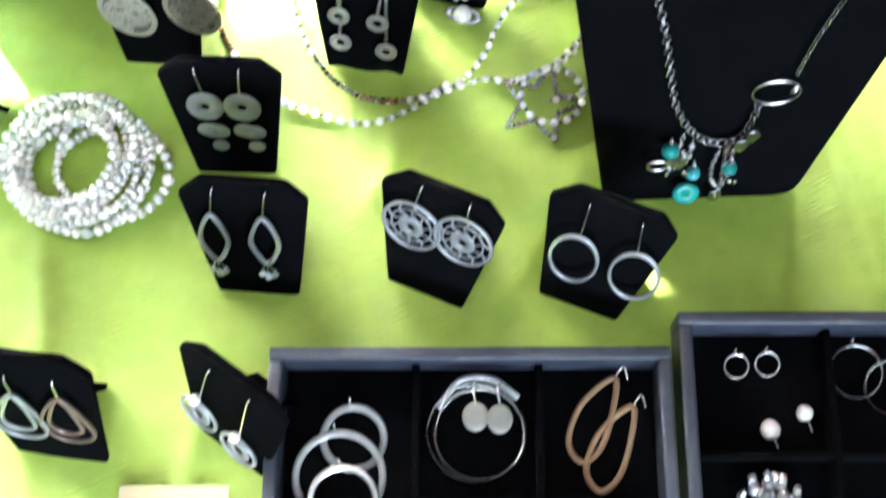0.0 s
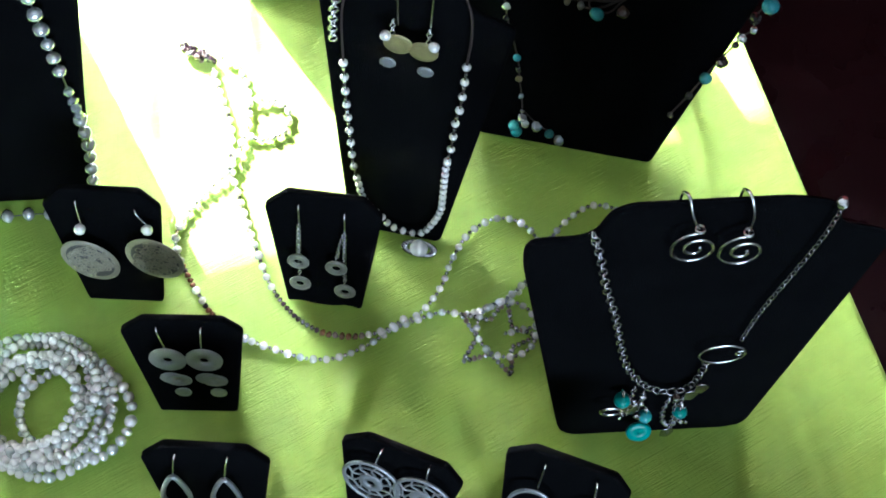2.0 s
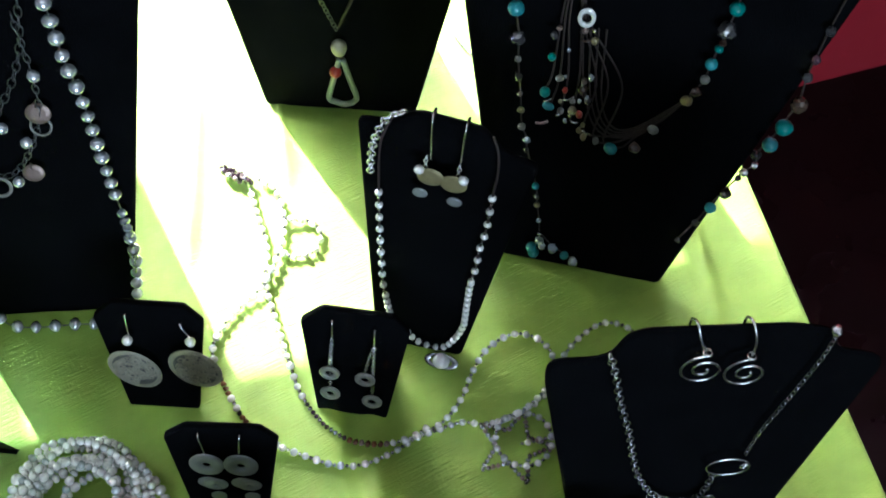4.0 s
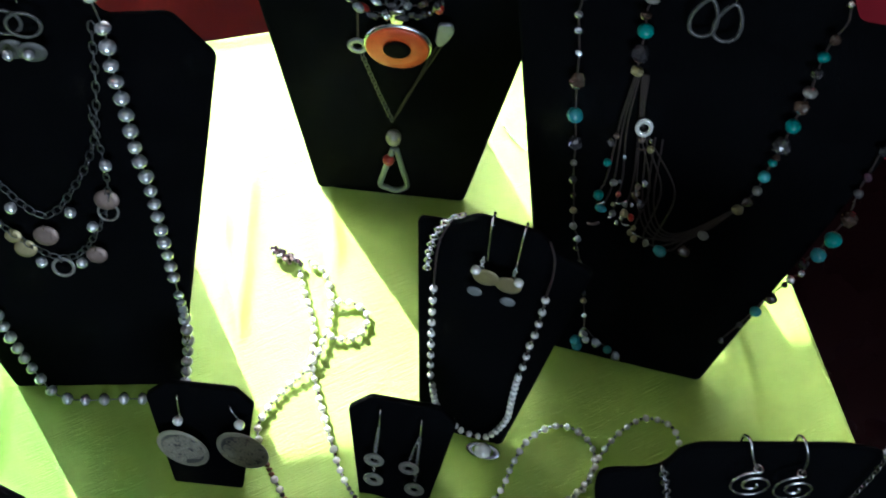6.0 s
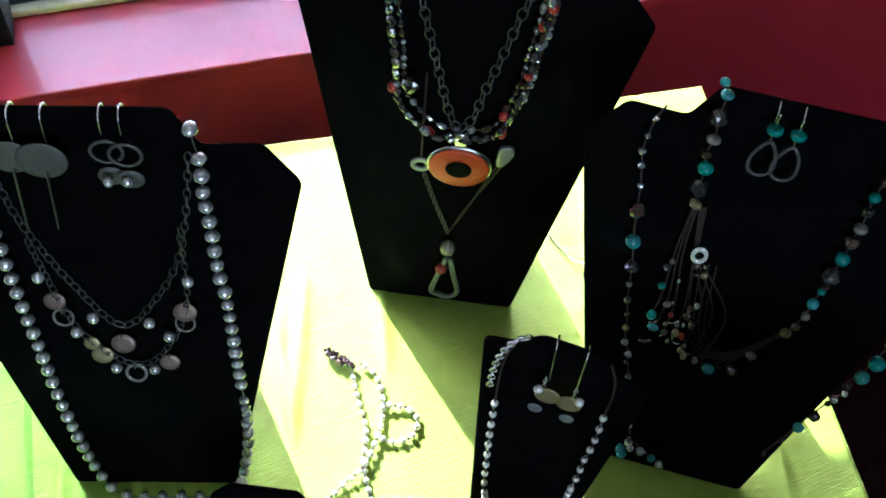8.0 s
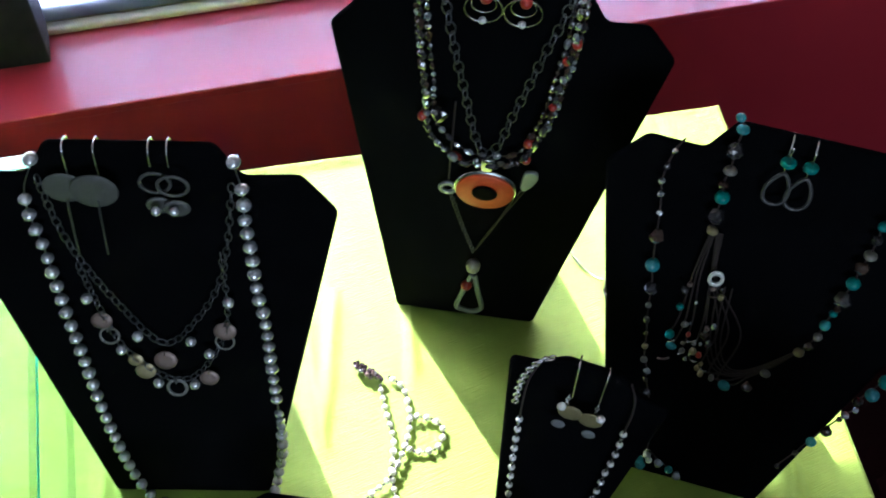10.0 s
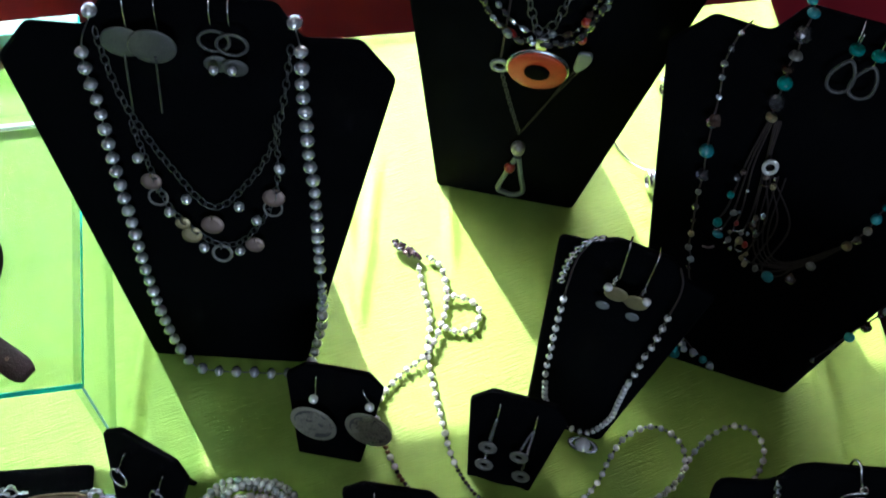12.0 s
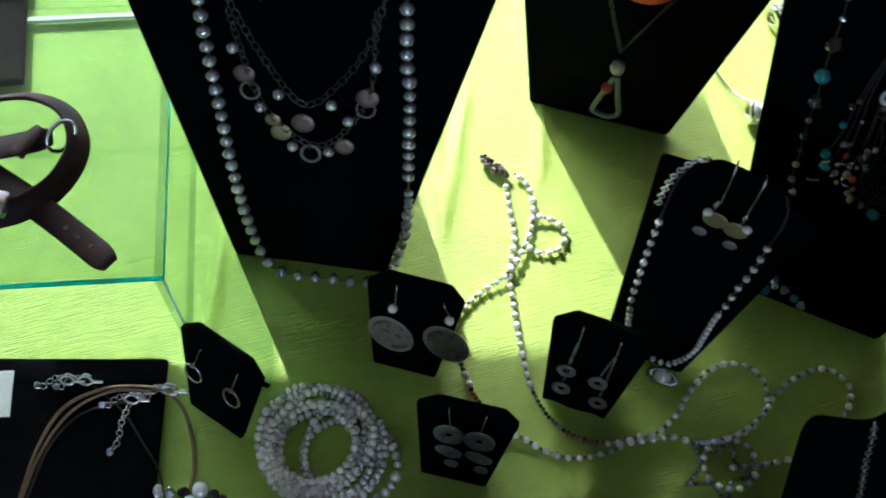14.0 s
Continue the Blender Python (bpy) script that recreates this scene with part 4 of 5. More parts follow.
part("oval_link", ring(bmesh.new(), PE(.0185, .098, .005), UX, VE, .0105, .0088, .0006, 28), SILVER, cn)
part("spiral", wire([PE(.026 + .0028 * math.cos(a) * (1 - a / 9), .100 + .0028 * math.sin(a) * (1 - a / 9), .006) for a in np.linspace(0, 7.5, 16)], .0005), SILVER, cn)
rnd = random.Random(4)
for u, v, r, mat, nm in ((-.023, .057, .0042, TURQ, "turquoise_bead"), (-.009, .036, .0036, PALE_TURQ, "crystal_bead"), (.008, .040, .0038, TURQ, "turquoise_bead")):
    c = part("jump_ring", ring(bmesh.new(), PE(u, v + .006, .006), VE, NE, .003, .002, .0004, 10, 5), SILVER, cn)
    bead(cn, PE(u, v, .007), r, mat, nm, .85)
part("turquoise_disc", disc_bm(PE(-.010, .019, .008), UX, (VE - NE * .5).normalized(), .0066, .0060, .0022, .05), TURQ, cn, "turquoise stone disc")
part("oval_charm", ring(bmesh.new(), PE(-.027, .044, .007), UX, VE, .0052, .0040, .0009, 18), SILVER, cn)
for u, v0, v1 in ((-.018, .070, .040), (-.013, .064, .046), (.001, .055, .028), (.004, .055, .014), (.007, .056, .020)):
    part("charm_chain", chain_bm([PE(u, v0, .006), PE(u + rnd.uniform(-.002, .002), (v0 + v1) / 2, .007), PE(u + rnd.uniform(-.001, .002), v1, .007)], .0036, .0028, .0004, NE, 8), OXIDE, cn)
for u, v in ((-.017, .046), (.005, .015), (.010, .060), (.014, .067), (-.020, .049)):
    part("leaf_charm", slab([(-.003, -.004), (.001, -.005), (.0035, .001), (.0015, .005), (-.003, .004)], .0012, .0003, 0, lambda a, b, o, u=u, v=v: PE(u + a, v + b, .008 + o)), OXIDE, cn)
for k in range(22):
    u, v = (-.022 + .010 * rnd.random(), .036 + .026 * rnd.random()) if k % 2 else (-.001 + .015 * rnd.random(), .014 + .046 * rnd.random())
    bead(cn, PE(u, v, .0075), rnd.uniform(.0009, .0019), rnd.choice([CRYSTAL, OXIDE, SILVER, BROWN_STONE]), "small_charm", rnd.uniform(.8, 1.6))
bead(cn, PE(.0415, .2175, .003), .0024, SILVER, "clasp_bead")
for u, v, h, hu in ((-.011, .1945, .2175, -.018), (.0085, .1905, .2175, .005)):
    er = thing("earring", ME, "silver wire spiral earring hung over the stand", "earring", "spiral earrings")
    part("hook", wire([PE(hu, h - .008, -.005), PE(hu, h + .001, -.004), PE(hu + .001, h + .005, .001), PE(hu + .003, h - .002, .005), PE(u, v + .012, .005)], .00065), SILVER, er)
    part("coil", ring(bmesh.new(), PE(u, v + .0125, .005), NE, UX, .0018, .0018, .0007, 10, 5), SILVER, er)
    turns = [(u + (.0108 * (1 - a / 13.5)) * math.cos(a + 1.6), v + (.0112 * (1 - a / 13.5)) * math.sin(a + 1.6)) for a in np.linspace(0, 11.6, 40)]
    part("spiral", wire([PE(a, b, .006) for a, b in turns], .0007, .001), SILVER, er)

# ---- earrings on the small stands ----
def card_m(key):
    x, y, yaw = CARDS[key]
    return pose(x, y, 0, 0, 0, yaw)
V15, N15 = frame_of(P15)[1], P15(0, 0, 1)

def earring(key, label, group):
    return thing("earring", card_m(key), label, "earring", group)

rnd = random.Random(11)
for u, v, top, du in ((-.009, .043, .086, 0.0), (.0255, .047, .081, -.006)):
    er = earring("c1", "large lacy shell disc earring with a pearl", "lacy disc earrings")
    part("hook", hook_bm(P15, u + .001 + du, top, .071, -du), SILVER, er)
    bead(er, P15(u, .0690 if u < 0 else .071, .006), .0030, PEARL, "pearl")
    face = part("disc", disc_bm(P15(u, v, .006), UX, (V15 + UX * -.18).normalized(), .0144, .0166, .0010), LACE, er)
    part("lace_ground", disc_bm(P15(u, v, .0062), UX, (V15 + UX * -.18).normalized(), .0122, .0140, .0008), DULL, face, "darker open middle")
    lace = bmesh.new()
    for k in range(120):
        a, q = rnd.uniform(0, 6.28), .0112 * math.sqrt(rnd.random())
        ring(lace, P15(u + q * math.cos(a), v + q * math.sin(a) * 1.1, .0068), UX, V15, rnd.uniform(.0010, .0020), rnd.uniform(.0010, .0020), .00032, 9, 4)
    tagged(part("lace", lace, LACE, face, "lacy metal tracery"), kind="stuff")
for u0, top, ends in ((-.009, .086, ((-.011, .045), (-.011, .026))), (.014, .083, ((.009, .043), (.013, .023)))):
    er = earring("c2", "fine chain earring with two shell rings", "chain and ring earrings")
    part("hook", hook_bm(P15, u0, top, top - .012), SILVER, er)
    for u, v in ends:
        part("chain", chain_bm([P15(u0, top - .010, .005), P15((u0 + u) / 2, (top + v) / 2, .005), P15(u, v + .006, .005)], .0024, .0018, .0004, N15, 8), OXIDE, er)
        part("ring", disc_bm(P15(u, v, .006), UX, V15, .0058, .0058, .0012, .42), SHELL, er)
for u, h in ((-.006, -.008), (.012, .0135)):
    er = earring("c3", "brushed silver disc earring with small hanging discs", "brushed disc earrings")
    part("hook", hook_bm(P15, h, .081, .068, u - h), SILVER, er)
    part("disc", disc_bm(P15(u, .058, .005), UX, V15, .0092, .0098, .0012, .26), BRUSHED, er)
    part("small_disc", disc_bm(P15(u + .003, .0405, .006), UX, V15, .0066, .0052, .0008, .2), BRUSHED, er)
    part("small_disc", disc_bm(P15(u - .001, .0400, .0045), UX, V15, .0060, .0048, .0008), BRUSHED, er)
    part("small_disc", disc_bm(P15(u + .004, .0315, .0075), UX, V15, .0042, .0038, .0008), BRUSHED, er)
for u in (-.0135, .0105):
    er = earring("c4", "hammered silver marquise hoop earring with tiny drops", "marquise hoop earrings")
    part("hook", hook_bm(P15, u + .004, .088, .072, -.003), SILVER, er)
    part("hoop", wire([P15(u + .001, .073, .005), P15(u - .0065, .055, .005), P15(u - .004, .041, .005), P15(u - .001, .036, .005), P15(u + .003, .041, .005), P15(u + .0065, .055, .005)], .0013, .001, 6, True), BRUSHED, er)
    for k in range(3):
        bead(er, P15(u - .004 + .003 * k, .028 - .002 * (k == 1), .006), .0021, CRYSTAL, "drop", 1.3)
        part("link", wire([P15(u - .001, .038, .005), P15(u - .004 + .003 * k, .030, .006)], .0004), SILVER, er)
for u, v, hu in ((-.009, .0625, -.0065), (.0165, .066, .0165)):
    er = earring("c5", "large oxidised filigree oval earring", "filigree oval earrings")
    part("hook", hook_bm(P15, hu, .0905, .075, u - hu), SILVER, er)
    part("rim", ring(bmesh.new(), P15(u, v, .005), UX, V15, .0140, .0170, .0010, 30), BRUSHED, er)
    lace = bmesh.new()
    for k in range(10):
        a = k * .628
        tube(lace, smooth_path([P15(u + .0056 * math.cos(a), v + .007 * math.sin(a), .005), P15(u + .0095 * math.cos(a + .35), v + .0115 * math.sin(a + .35), .0055), P15(u + .0138 * math.cos(a + .15), v + .0165 * math.sin(a + .15), .005)], .0015), .0005, 5)
    ring(lace, P15(u, v, .005), UX, V15, .0100, .0122, .0005, 24, 5)
    tagged(part("filigree", lace, BRUSHED, er), kind="stuff")
    part("centre", disc_bm(P15(u, v, .0055), UX, V15, .0062, .0075, .0012, .35), BRUSHED, er)
for u, v, hu in ((-.0085, .048, -.0085), (.0205, .051, .016)):
    er = earring("c6", "hammered silver hoop earring", "hammered hoop earrings")
    part("hook", hook_bm(P15, hu, .0865, .068, (u - hu) * .5), SILVER, er)
    part("hoop", disc_bm(P15(u, v, .006), UX, V15, .0122, .0196, .0014, .87, 32), BRUSHED, er)
for u, v, hu, mat in ((-.006, .056, -.002, BRUSHED), (.016, .057, .019, COPPER)):
    er = earring("c7", "nested teardrop wire earring", "teardrop earrings")
    part("hook", hook_bm(P15, hu, .0885, .076, 0), SILVER, er)
    for k in (1.0, .62):
        part("teardrop", wire([P15(hu, v + .020, .005), P15(u - .011 * k, v - .004 * k, .0055), P15(u - .006 * k, v - .019 * k, .0055), P15(u + .006 * k, v - .020 * k, .0055), P15(u + .012 * k, v - .008 * k, .0055)], .0011, .0012, 6, True), mat, er)
for u, v, hu in ((-.012, .040, -.006), (.011, .032, .016)):
    er = earring("c8", "silver oval earring with a bead on a long wire", "beaded oval earrings")
    part("hook", hook_bm(P15, hu, .0870, v + .016, u - hu), SILVER, er)
    part("rim", ring(bmesh.new(), P15(u, v, .006), UX, V15, .0100, .0130, .0010, 24), BRUSHED, er)
    part("inner_oval", disc_bm(P15(u, v, .006), UX, V15, .0066, .0088, .0010, .45), BRUSHED, er)
    bead(er, P15(u - .001, v + .016, .007), .0028, PEARL, "pearl")
for u, v, hu in ((-.013, .050, -.009), (.0155, .0515, .018)):
    er = earring("c9", "small dark silver hoop earring", "small hoop earrings")
    part("hook", hook_bm(P15, hu, .076, v + .008, u - hu), OXIDE, er)
    part("hoop", ring(bmesh.new(), P15(u, v, .005), UX, V15, .0058, .0085, .0009, 20), OXIDE, er)
    part("coil", ring(bmesh.new(), P15(u, v + .009, .005), N15, UX, .0016, .0016, .0006, 10, 5), OXIDE, er)

# ---- long necklaces lying on the cloth ----
def G(x, y, z=.0028):
    return Vector((x, y, z))
I4 = Matrix.Identity(4)
def pearl_choice(s, i, q):
    return (.0023 * q.uniform(.9, 1.12), PEARL, .9) if i % 2 else (.0013, OXIDE, .9)
lar = thing("lariat_necklace", I4, "long white pearl lariat with dark seed bead ends", "necklace")
leg_a = [(-.035, .645), (-.029, .625), (-.022, .604), (-.021, .579), (-.016, .560), (-.010, .542), (-.004, .525), (.003, .507), (.012, .493), (.022, .483), (.035, .476), (.051, .474), (.067, .477), (.079, .484)]
leg_b = [(-.030, .652), (-.019, .644), (-.013, .627), (-.012, .610), (-.016, .590), (-.023, .574), (-.035, .562), (-.045, .548), (-.050, .535), (-.047, .522), (-.040, .508), (-.034, .498), (-.028, .489), (-.017, .479), (-.007, .473)]
def end_a(s, i, q):
    if .64 < s < .78:
        return (.0016, q.choice([SEED, BROWN_STONE, OXIDE]), .9)
    if .78 <= s < .89:
        return (.0019, q.choice([AMBER, COPPER, AMBER]), .9)
    return pearl_choice(s, i, q)
def end_b(s, i, q):
    if .70 < s < .78 or .83 < s < .90:
        return (.0017, q.choice([AMBER, SEED]), .9)
    return pearl_choice(s, i, q)
lay_beads(lar, smooth_path([G(*p) for p in leg_a], .001), end_a, .0002, 0, 1, 31)
lay_beads(lar, smooth_path([G(*p, .0030 + .002 * (k in (4, 5))) for k, p in enumerate(leg_b)], .001), end_b, .0002, 0, 1, 32)
lay_beads(lar, smooth_path([G(-.012, .622, .005), G(.003, .621), G(.0115, .613), G(.008, .600), G(-.006, .596), G(-.014, .600, .005)], .001), pearl_choice, .0002, 0, 1, 33)
rnd = random.Random(5)
for k in range(56):
    s = k / 55
    w = .006 * math.sin(math.pi * min(1, s * 1.15)) ** .7
    bead(lar, Vector((-.054 + .020 * s + rnd.uniform(-w, w) * .45, .659 - .010 * s + rnd.uniform(-w, w) * .9, .002 + rnd.uniform(0, .004))), .0016, rnd.choice([SEED, SEED, SEED, OXIDE, COPPER]), "seed_bead")

def crystal_choice(s, i, q):
    return (.0022 * q.uniform(.9, 1.1), PEARL if q.random() < .45 else NACRE, .95) if i % 2 == 0 else (.0012, q.choice([OXIDE, CRYSTAL, OXIDE]), 1.0)
lng = thing("crystal_necklace", I4, "long looped strand of pearls and crystals on the cloth", "necklace")
path1 = [(-.007, .473), (.009, .467), (.025, .462), (.041, .462), (.058, .469), (.072, .478), (.088, .488), (.099, .503), (.105, .518), (.115, .534), (.131, .543), (.146, .539), (.154, .526), (.150, .508), (.135, .494), (.115, .486)]
path2 = [(.064, .475), (.080, .481), (.098, .487), (.115, .486), (.135, .494), (.150, .509), (.159, .527), (.171, .541), (.186, .550), (.201, .546), (.206, .533), (.200, .516), (.186, .497), (.171, .487), (.150, .478), (.133, .474)]
for path, sd in ((path1, 41), (path2, 42)):
    lay_beads(lng, smooth_path([G(x, y, .0024 + (.0028 if sd == 42 and k in (4, 5) else 0)) for k, (x, y) in enumerate(path)], .001), crystal_choice, .0002, 0, 1, sd)
star = thing("star_pendant", I4, "beaded star shaped pendant of silver and rosy beads", "pendant")
tips = []
for k in range(10):
    a, rr = radians(-72 + 36 * k), (.0225 if k % 2 == 0 else .0105)
    tips.append((.128 + rr * math.cos(a), .472 + rr * math.sin(a)))
lay_beads(star, smooth_path([Vector((tips[i // 3 % 10][0] * (1 - (i % 3) / 3) + tips[(i // 3 + 1) % 10][0] * (i % 3) / 3, tips[i // 3 % 10][1] * (1 - (i % 3) / 3) + tips[(i // 3 + 1) % 10][1] * (i % 3) / 3, .003)) for i in range(30)], .001, True), lambda s, i, q: (.0016, q.choice([OXIDE, COPPER, CRYSTAL, OXIDE]), .9), .0001, 0, 1, 43)
lay_beads(star, smooth_path([G(.134 + .0165 * math.cos(a), .476 + .016 * math.sin(a), .0045) for a in np.linspace(0, 6.1, 14)], .001), crystal_choice, .0002, 0, 1, 44)

# ---- pile of stretch pearl bracelets ----
rnd = random.Random(17)
for k, (cx, cy, r, z) in enumerate(((-.1165, .438, .0385, .0030), (-.121, .441, .0335, .0034), (-.112, .436, .0315, .0032), (-.117, .437, .0240, .0034), (-.118, .443, .0350, .0082), (-.111, .436, .0310, .0086), (-.119, .438, .0275, .0084), (-.115, .442, .0300, .0132), (-.119, .436, .0245, .0136), (-.096, .434, .0280, .0034), (-.100, .438, .0270, .0082))):
    br = thing("pearl_bracelet", I4, "stretch bracelet of small creamy freshwater pearls in a pile", "bracelet", "piled pearl bracelets")
    ph = rnd.uniform(0, 6)
    pts = smooth_path([Vector((cx + r * (1 + .09 * math.sin(2 * a + ph)) * math.cos(a), cy + r * (1 + .08 * math.cos(3 * a + ph)) * math.sin(a) * .98, z + .0012 * math.sin(2 * a + ph) + .0012)) for a in np.linspace(0, 2 * math.pi, 15)[:-1]], .001, True)
    big = k % 3 == 0
    lay_beads(br, pts, lambda s, i, q: ((.0031 if big else .0025) * q.uniform(.85, 1.12), NACRE if q.random() < (.75 if k in (2, 5, 9, 10) else .20) else PEARL, q.uniform(.70, 1.12)), .0001, 0, .995, 60 + k)

# ---- trays with compartments ----
def tray(x0, y0, x1, y1, xs, ys, label):
    """Outer corners, and the places of the dividers."""
    h, w = .026, .0065
    t = thing("jewelry_tray", I4, label, "jewelry tray", "compartment trays")
    part("base", box(x0 + .001, y0 + .001, .0005, x1 - .001, y1 - .001, .0035, .0008), VELVET, t)
    for b in ((x0, y1 - w, x1, y1), (x0, y0, x1, y0 + w), (x0, y0 + w, x0 + w, y1 - w), (x1 - w, y0 + w, x1, y1 - w)):
        part("rim", box(b[0], b[1], .0006, b[2], b[3], h, .0014, 3), LEATHERETTE, t, "navy leatherette rim")
    for x in xs:
        part("divider", box(x - .0018, y0 + w, .0036, x + .0018, y1 - w, h - .009, .0008), VELVET, t)
    for y in ys:
        part("divider", box(x0 + w, y - .0018, .0037, x1 - w, y + .0018, h - .0095, .0008), VELVET, t)
    return t
tray(-.006, .135, .1855, .334, (.064, .123), (.262, .199), "navy compartment tray with hoop earrings and bangles")
tray(.1895, .150, .3350, .351, (.262,), (.284, .215), "navy compartment tray with small hoops and studs")
def lying(name, label, cat, group=""):
    return thing(name, I4, label, cat, group)
UY, UZ = Vector((0, 1, 0)), Vector((0, 0, 1))
def hoop(x, y, r, mat, tilt=0.2, th=.0012, width=.12, z=.0085, group="tray hoops", label="wide flat silver hoop earring lying in the tray"):
    h = lying("hoop_earring", label, "earring", group)
    V = (UY + UZ * tilt).normalized()
    part("hoop", disc_bm(Vector((x, y, z)), UX, V, r, r, th, 1 - width, 36), mat, h)
    part("post", wire([Vector((x - r * .1, y + r * .96, z + .003)), Vector((x - r * .12, y + r * 1.1, z + .006)), Vector((x - r * .16, y + r * 1.05, z + .001))], .0005), SILVER, h)
hoop(.034, .293, .0165, BRUSHED, .2, width=.22)
hoop(.028, .274, .0225, BRUSHED, .1, width=.16, z=.012)
hoop(.031, .262, .0170, SILVER, .25, width=.2, z=.020)
hoop(.0925, .296, .0250, SILVER, .05, width=.09, z=.007, label="polished silver bangle hoop in the tray")
hoop(.0945, .294, .0225, SILVER, .22, width=.07, z=.013, label="polished silver bangle hoop in the tray")
for dx in (0, .0115):
    e = lying("disc_earring", "frosted white disc earring hung on a bangle", "earring", "frosted disc earrings")
    part("disc", disc_bm(Vector((.0925 + dx, .302 - dx * .1, .016)), UX, (UY + UZ * .3).normalized(), .0062, .0070, .0012), SHELL, e)
    part("hook", wire([Vector((.0925 + dx, .308, .018)), Vector((.0915 + dx, .315, .021)), Vector((.0935 + dx, .318, .018))], .0005), SILVER, e)
bt = lying("braided_cuff", "narrow pale metal cuff lying on the bangles", "bracelet")
part("band", wire([Vector((.075, .306, .016)), Vector((.085, .319, .017)), Vector((.100, .320, .017)), Vector((.113, .311, .016))], .0016), BRUSHED, bt)
for a in ((.150, .300), (.158, .286)):
    e = lying("loop_earring", "brown leather teardrop loop earring lying in the tray", "earring", "leather loop earrings")
    x, y = a
    part("loop", wire([Vector((x + .010, y + .022, .010)), Vector((x - .006, y + .010, .008)), Vector((x - .013, y - .008, .007)), Vector((x - .007, y - .018, .007)), Vector((x + .002, y - .012, .008)), Vector((x + .008, y + .004, .009))], .0016, .0015, 7, True), TAN_CORD, e)
    part("hook", wire([Vector((x + .010, y + .022, .010)), Vector((x + .014, y + .027, .013)), Vector((x + .016, y + .021, .012))], .0006), SILVER, e)
for x, y in ((.219, .328), (.234, .329)):
    hoop(x, y, .0064, SILVER, .35, .004, .16, .009, "small tray hoops", "small polished silver hoop earring in the tray")
hoop(.2765, .325, .0135, SILVER, .15, .0016, .09, .009, "thin tray hoops", "thin silver hoop earring in the tray")
hoop(.292, .317, .0135, SILVER, .3, .0016, .09, .011, "thin tray hoops", "thin silver hoop earring in the tray")
for x, y, r in ((.233, .297, .0050), (.250, .305, .0042)):
    s = lying("stud_earring", "white pearl stud earring in the tray", "earring", "pearl studs")
    bead(s, Vector((x, y, .0092)), r, PEARL, "pearl", .8)
    part("post", wire([Vector((x + .001, y - .002, .008)), Vector((x + .004, y - .009, .006))], .0006), SILVER, s)
cl = lying("cluster_earring", "silver and crystal cluster earring in the tray", "earring")
rnd = random.Random(3)
for k in range(16):
    bead(cl, Vector((.230 + rnd.uniform(-.014, .016), .268 + rnd.uniform(-.006, .008), .007 + rnd.uniform(0, .004))), rnd.uniform(.0018, .0034), rnd.choice([CRYSTAL, SILVER, BRUSHED]), "bead", rnd.uniform(.8, 1.8), Vector((rnd.uniform(-.3, .3), 1, .2)))
card = part("price_card", box(-.079, .232, .0006, -.026, .2715, .0016), CREAM_CARD, None, "cream paper card lying on the cloth", smooth=False)
tagged(card, category="card")

# ---- glass riser with a coiled belt ----
GX = pose(-.214, .494, 0, 0, 0, TURN + .6)     # origin at the front right foot
riser = thing("glass_riser", GX, "clear glass display riser with green edges", "display riser")
RW, RD, RH, RT = .34, .270, .100, .006
edges = [part("top_plate", box(-RW, 0, RH - RT, 0, RD, RH), GLASS, riser, smooth=False),
          part("side_plate", box(-.006, .0, .0006, 0, RD, RH - RT - .0003), GLASS, riser, smooth=False),
          part("back_plate", box(-RW, RD - .006, .0006, -.0063, RD, RH - RT - .0003), GLASS, riser, smooth=False),
          part("front_edge", box(-RW, -.0012, RH - RT, 0.0, -.0002, RH, .0004), GLASS_EDGE, riser, "green polished glass edge", smooth=False),
          part("side_edge", box(.0002, -.0012, RH - .0022, .0012, RD, RH, .0004), GLASS_EDGE, riser, "green polished glass edge", smooth=False),
          # taller and paler than the plate's edge, to include its refracted image
          part("back_edge", box(-RW, RD + .0002, RH - .0135, 0, RD + .0012, RH, .0004), PALE_EDGE, riser, "green polished glass edge", smooth=False),
          part("foot_edge", box(-.0012, -.0010, .0006, .0, -.0002, RH - RT - .0005), PALE_EDGE, riser, "green polished glass edge", smooth=False)]
# Pale strip laid on top imitates refraction of the back edge.
refraction = part("back_lip", box(-RW, RD - .011, RH + .0002, -.001, RD, RH + .0011, .0003), PALE_EDGE, riser, "bright bevelled edge of the glass", smooth=False)
for ob in (*edges[3:], refraction):     # the thin polished edges and the refraction strip let the daylight by
    ob.visible_shadow = False
# Paper white stands for the sunlit bottom edge of the back plate.
part("base_strip", box(-RW, .2515, .0006, -.0065, .2555, .0045, .0006), PAPER, riser, "white polished strip along the base", smooth=False)

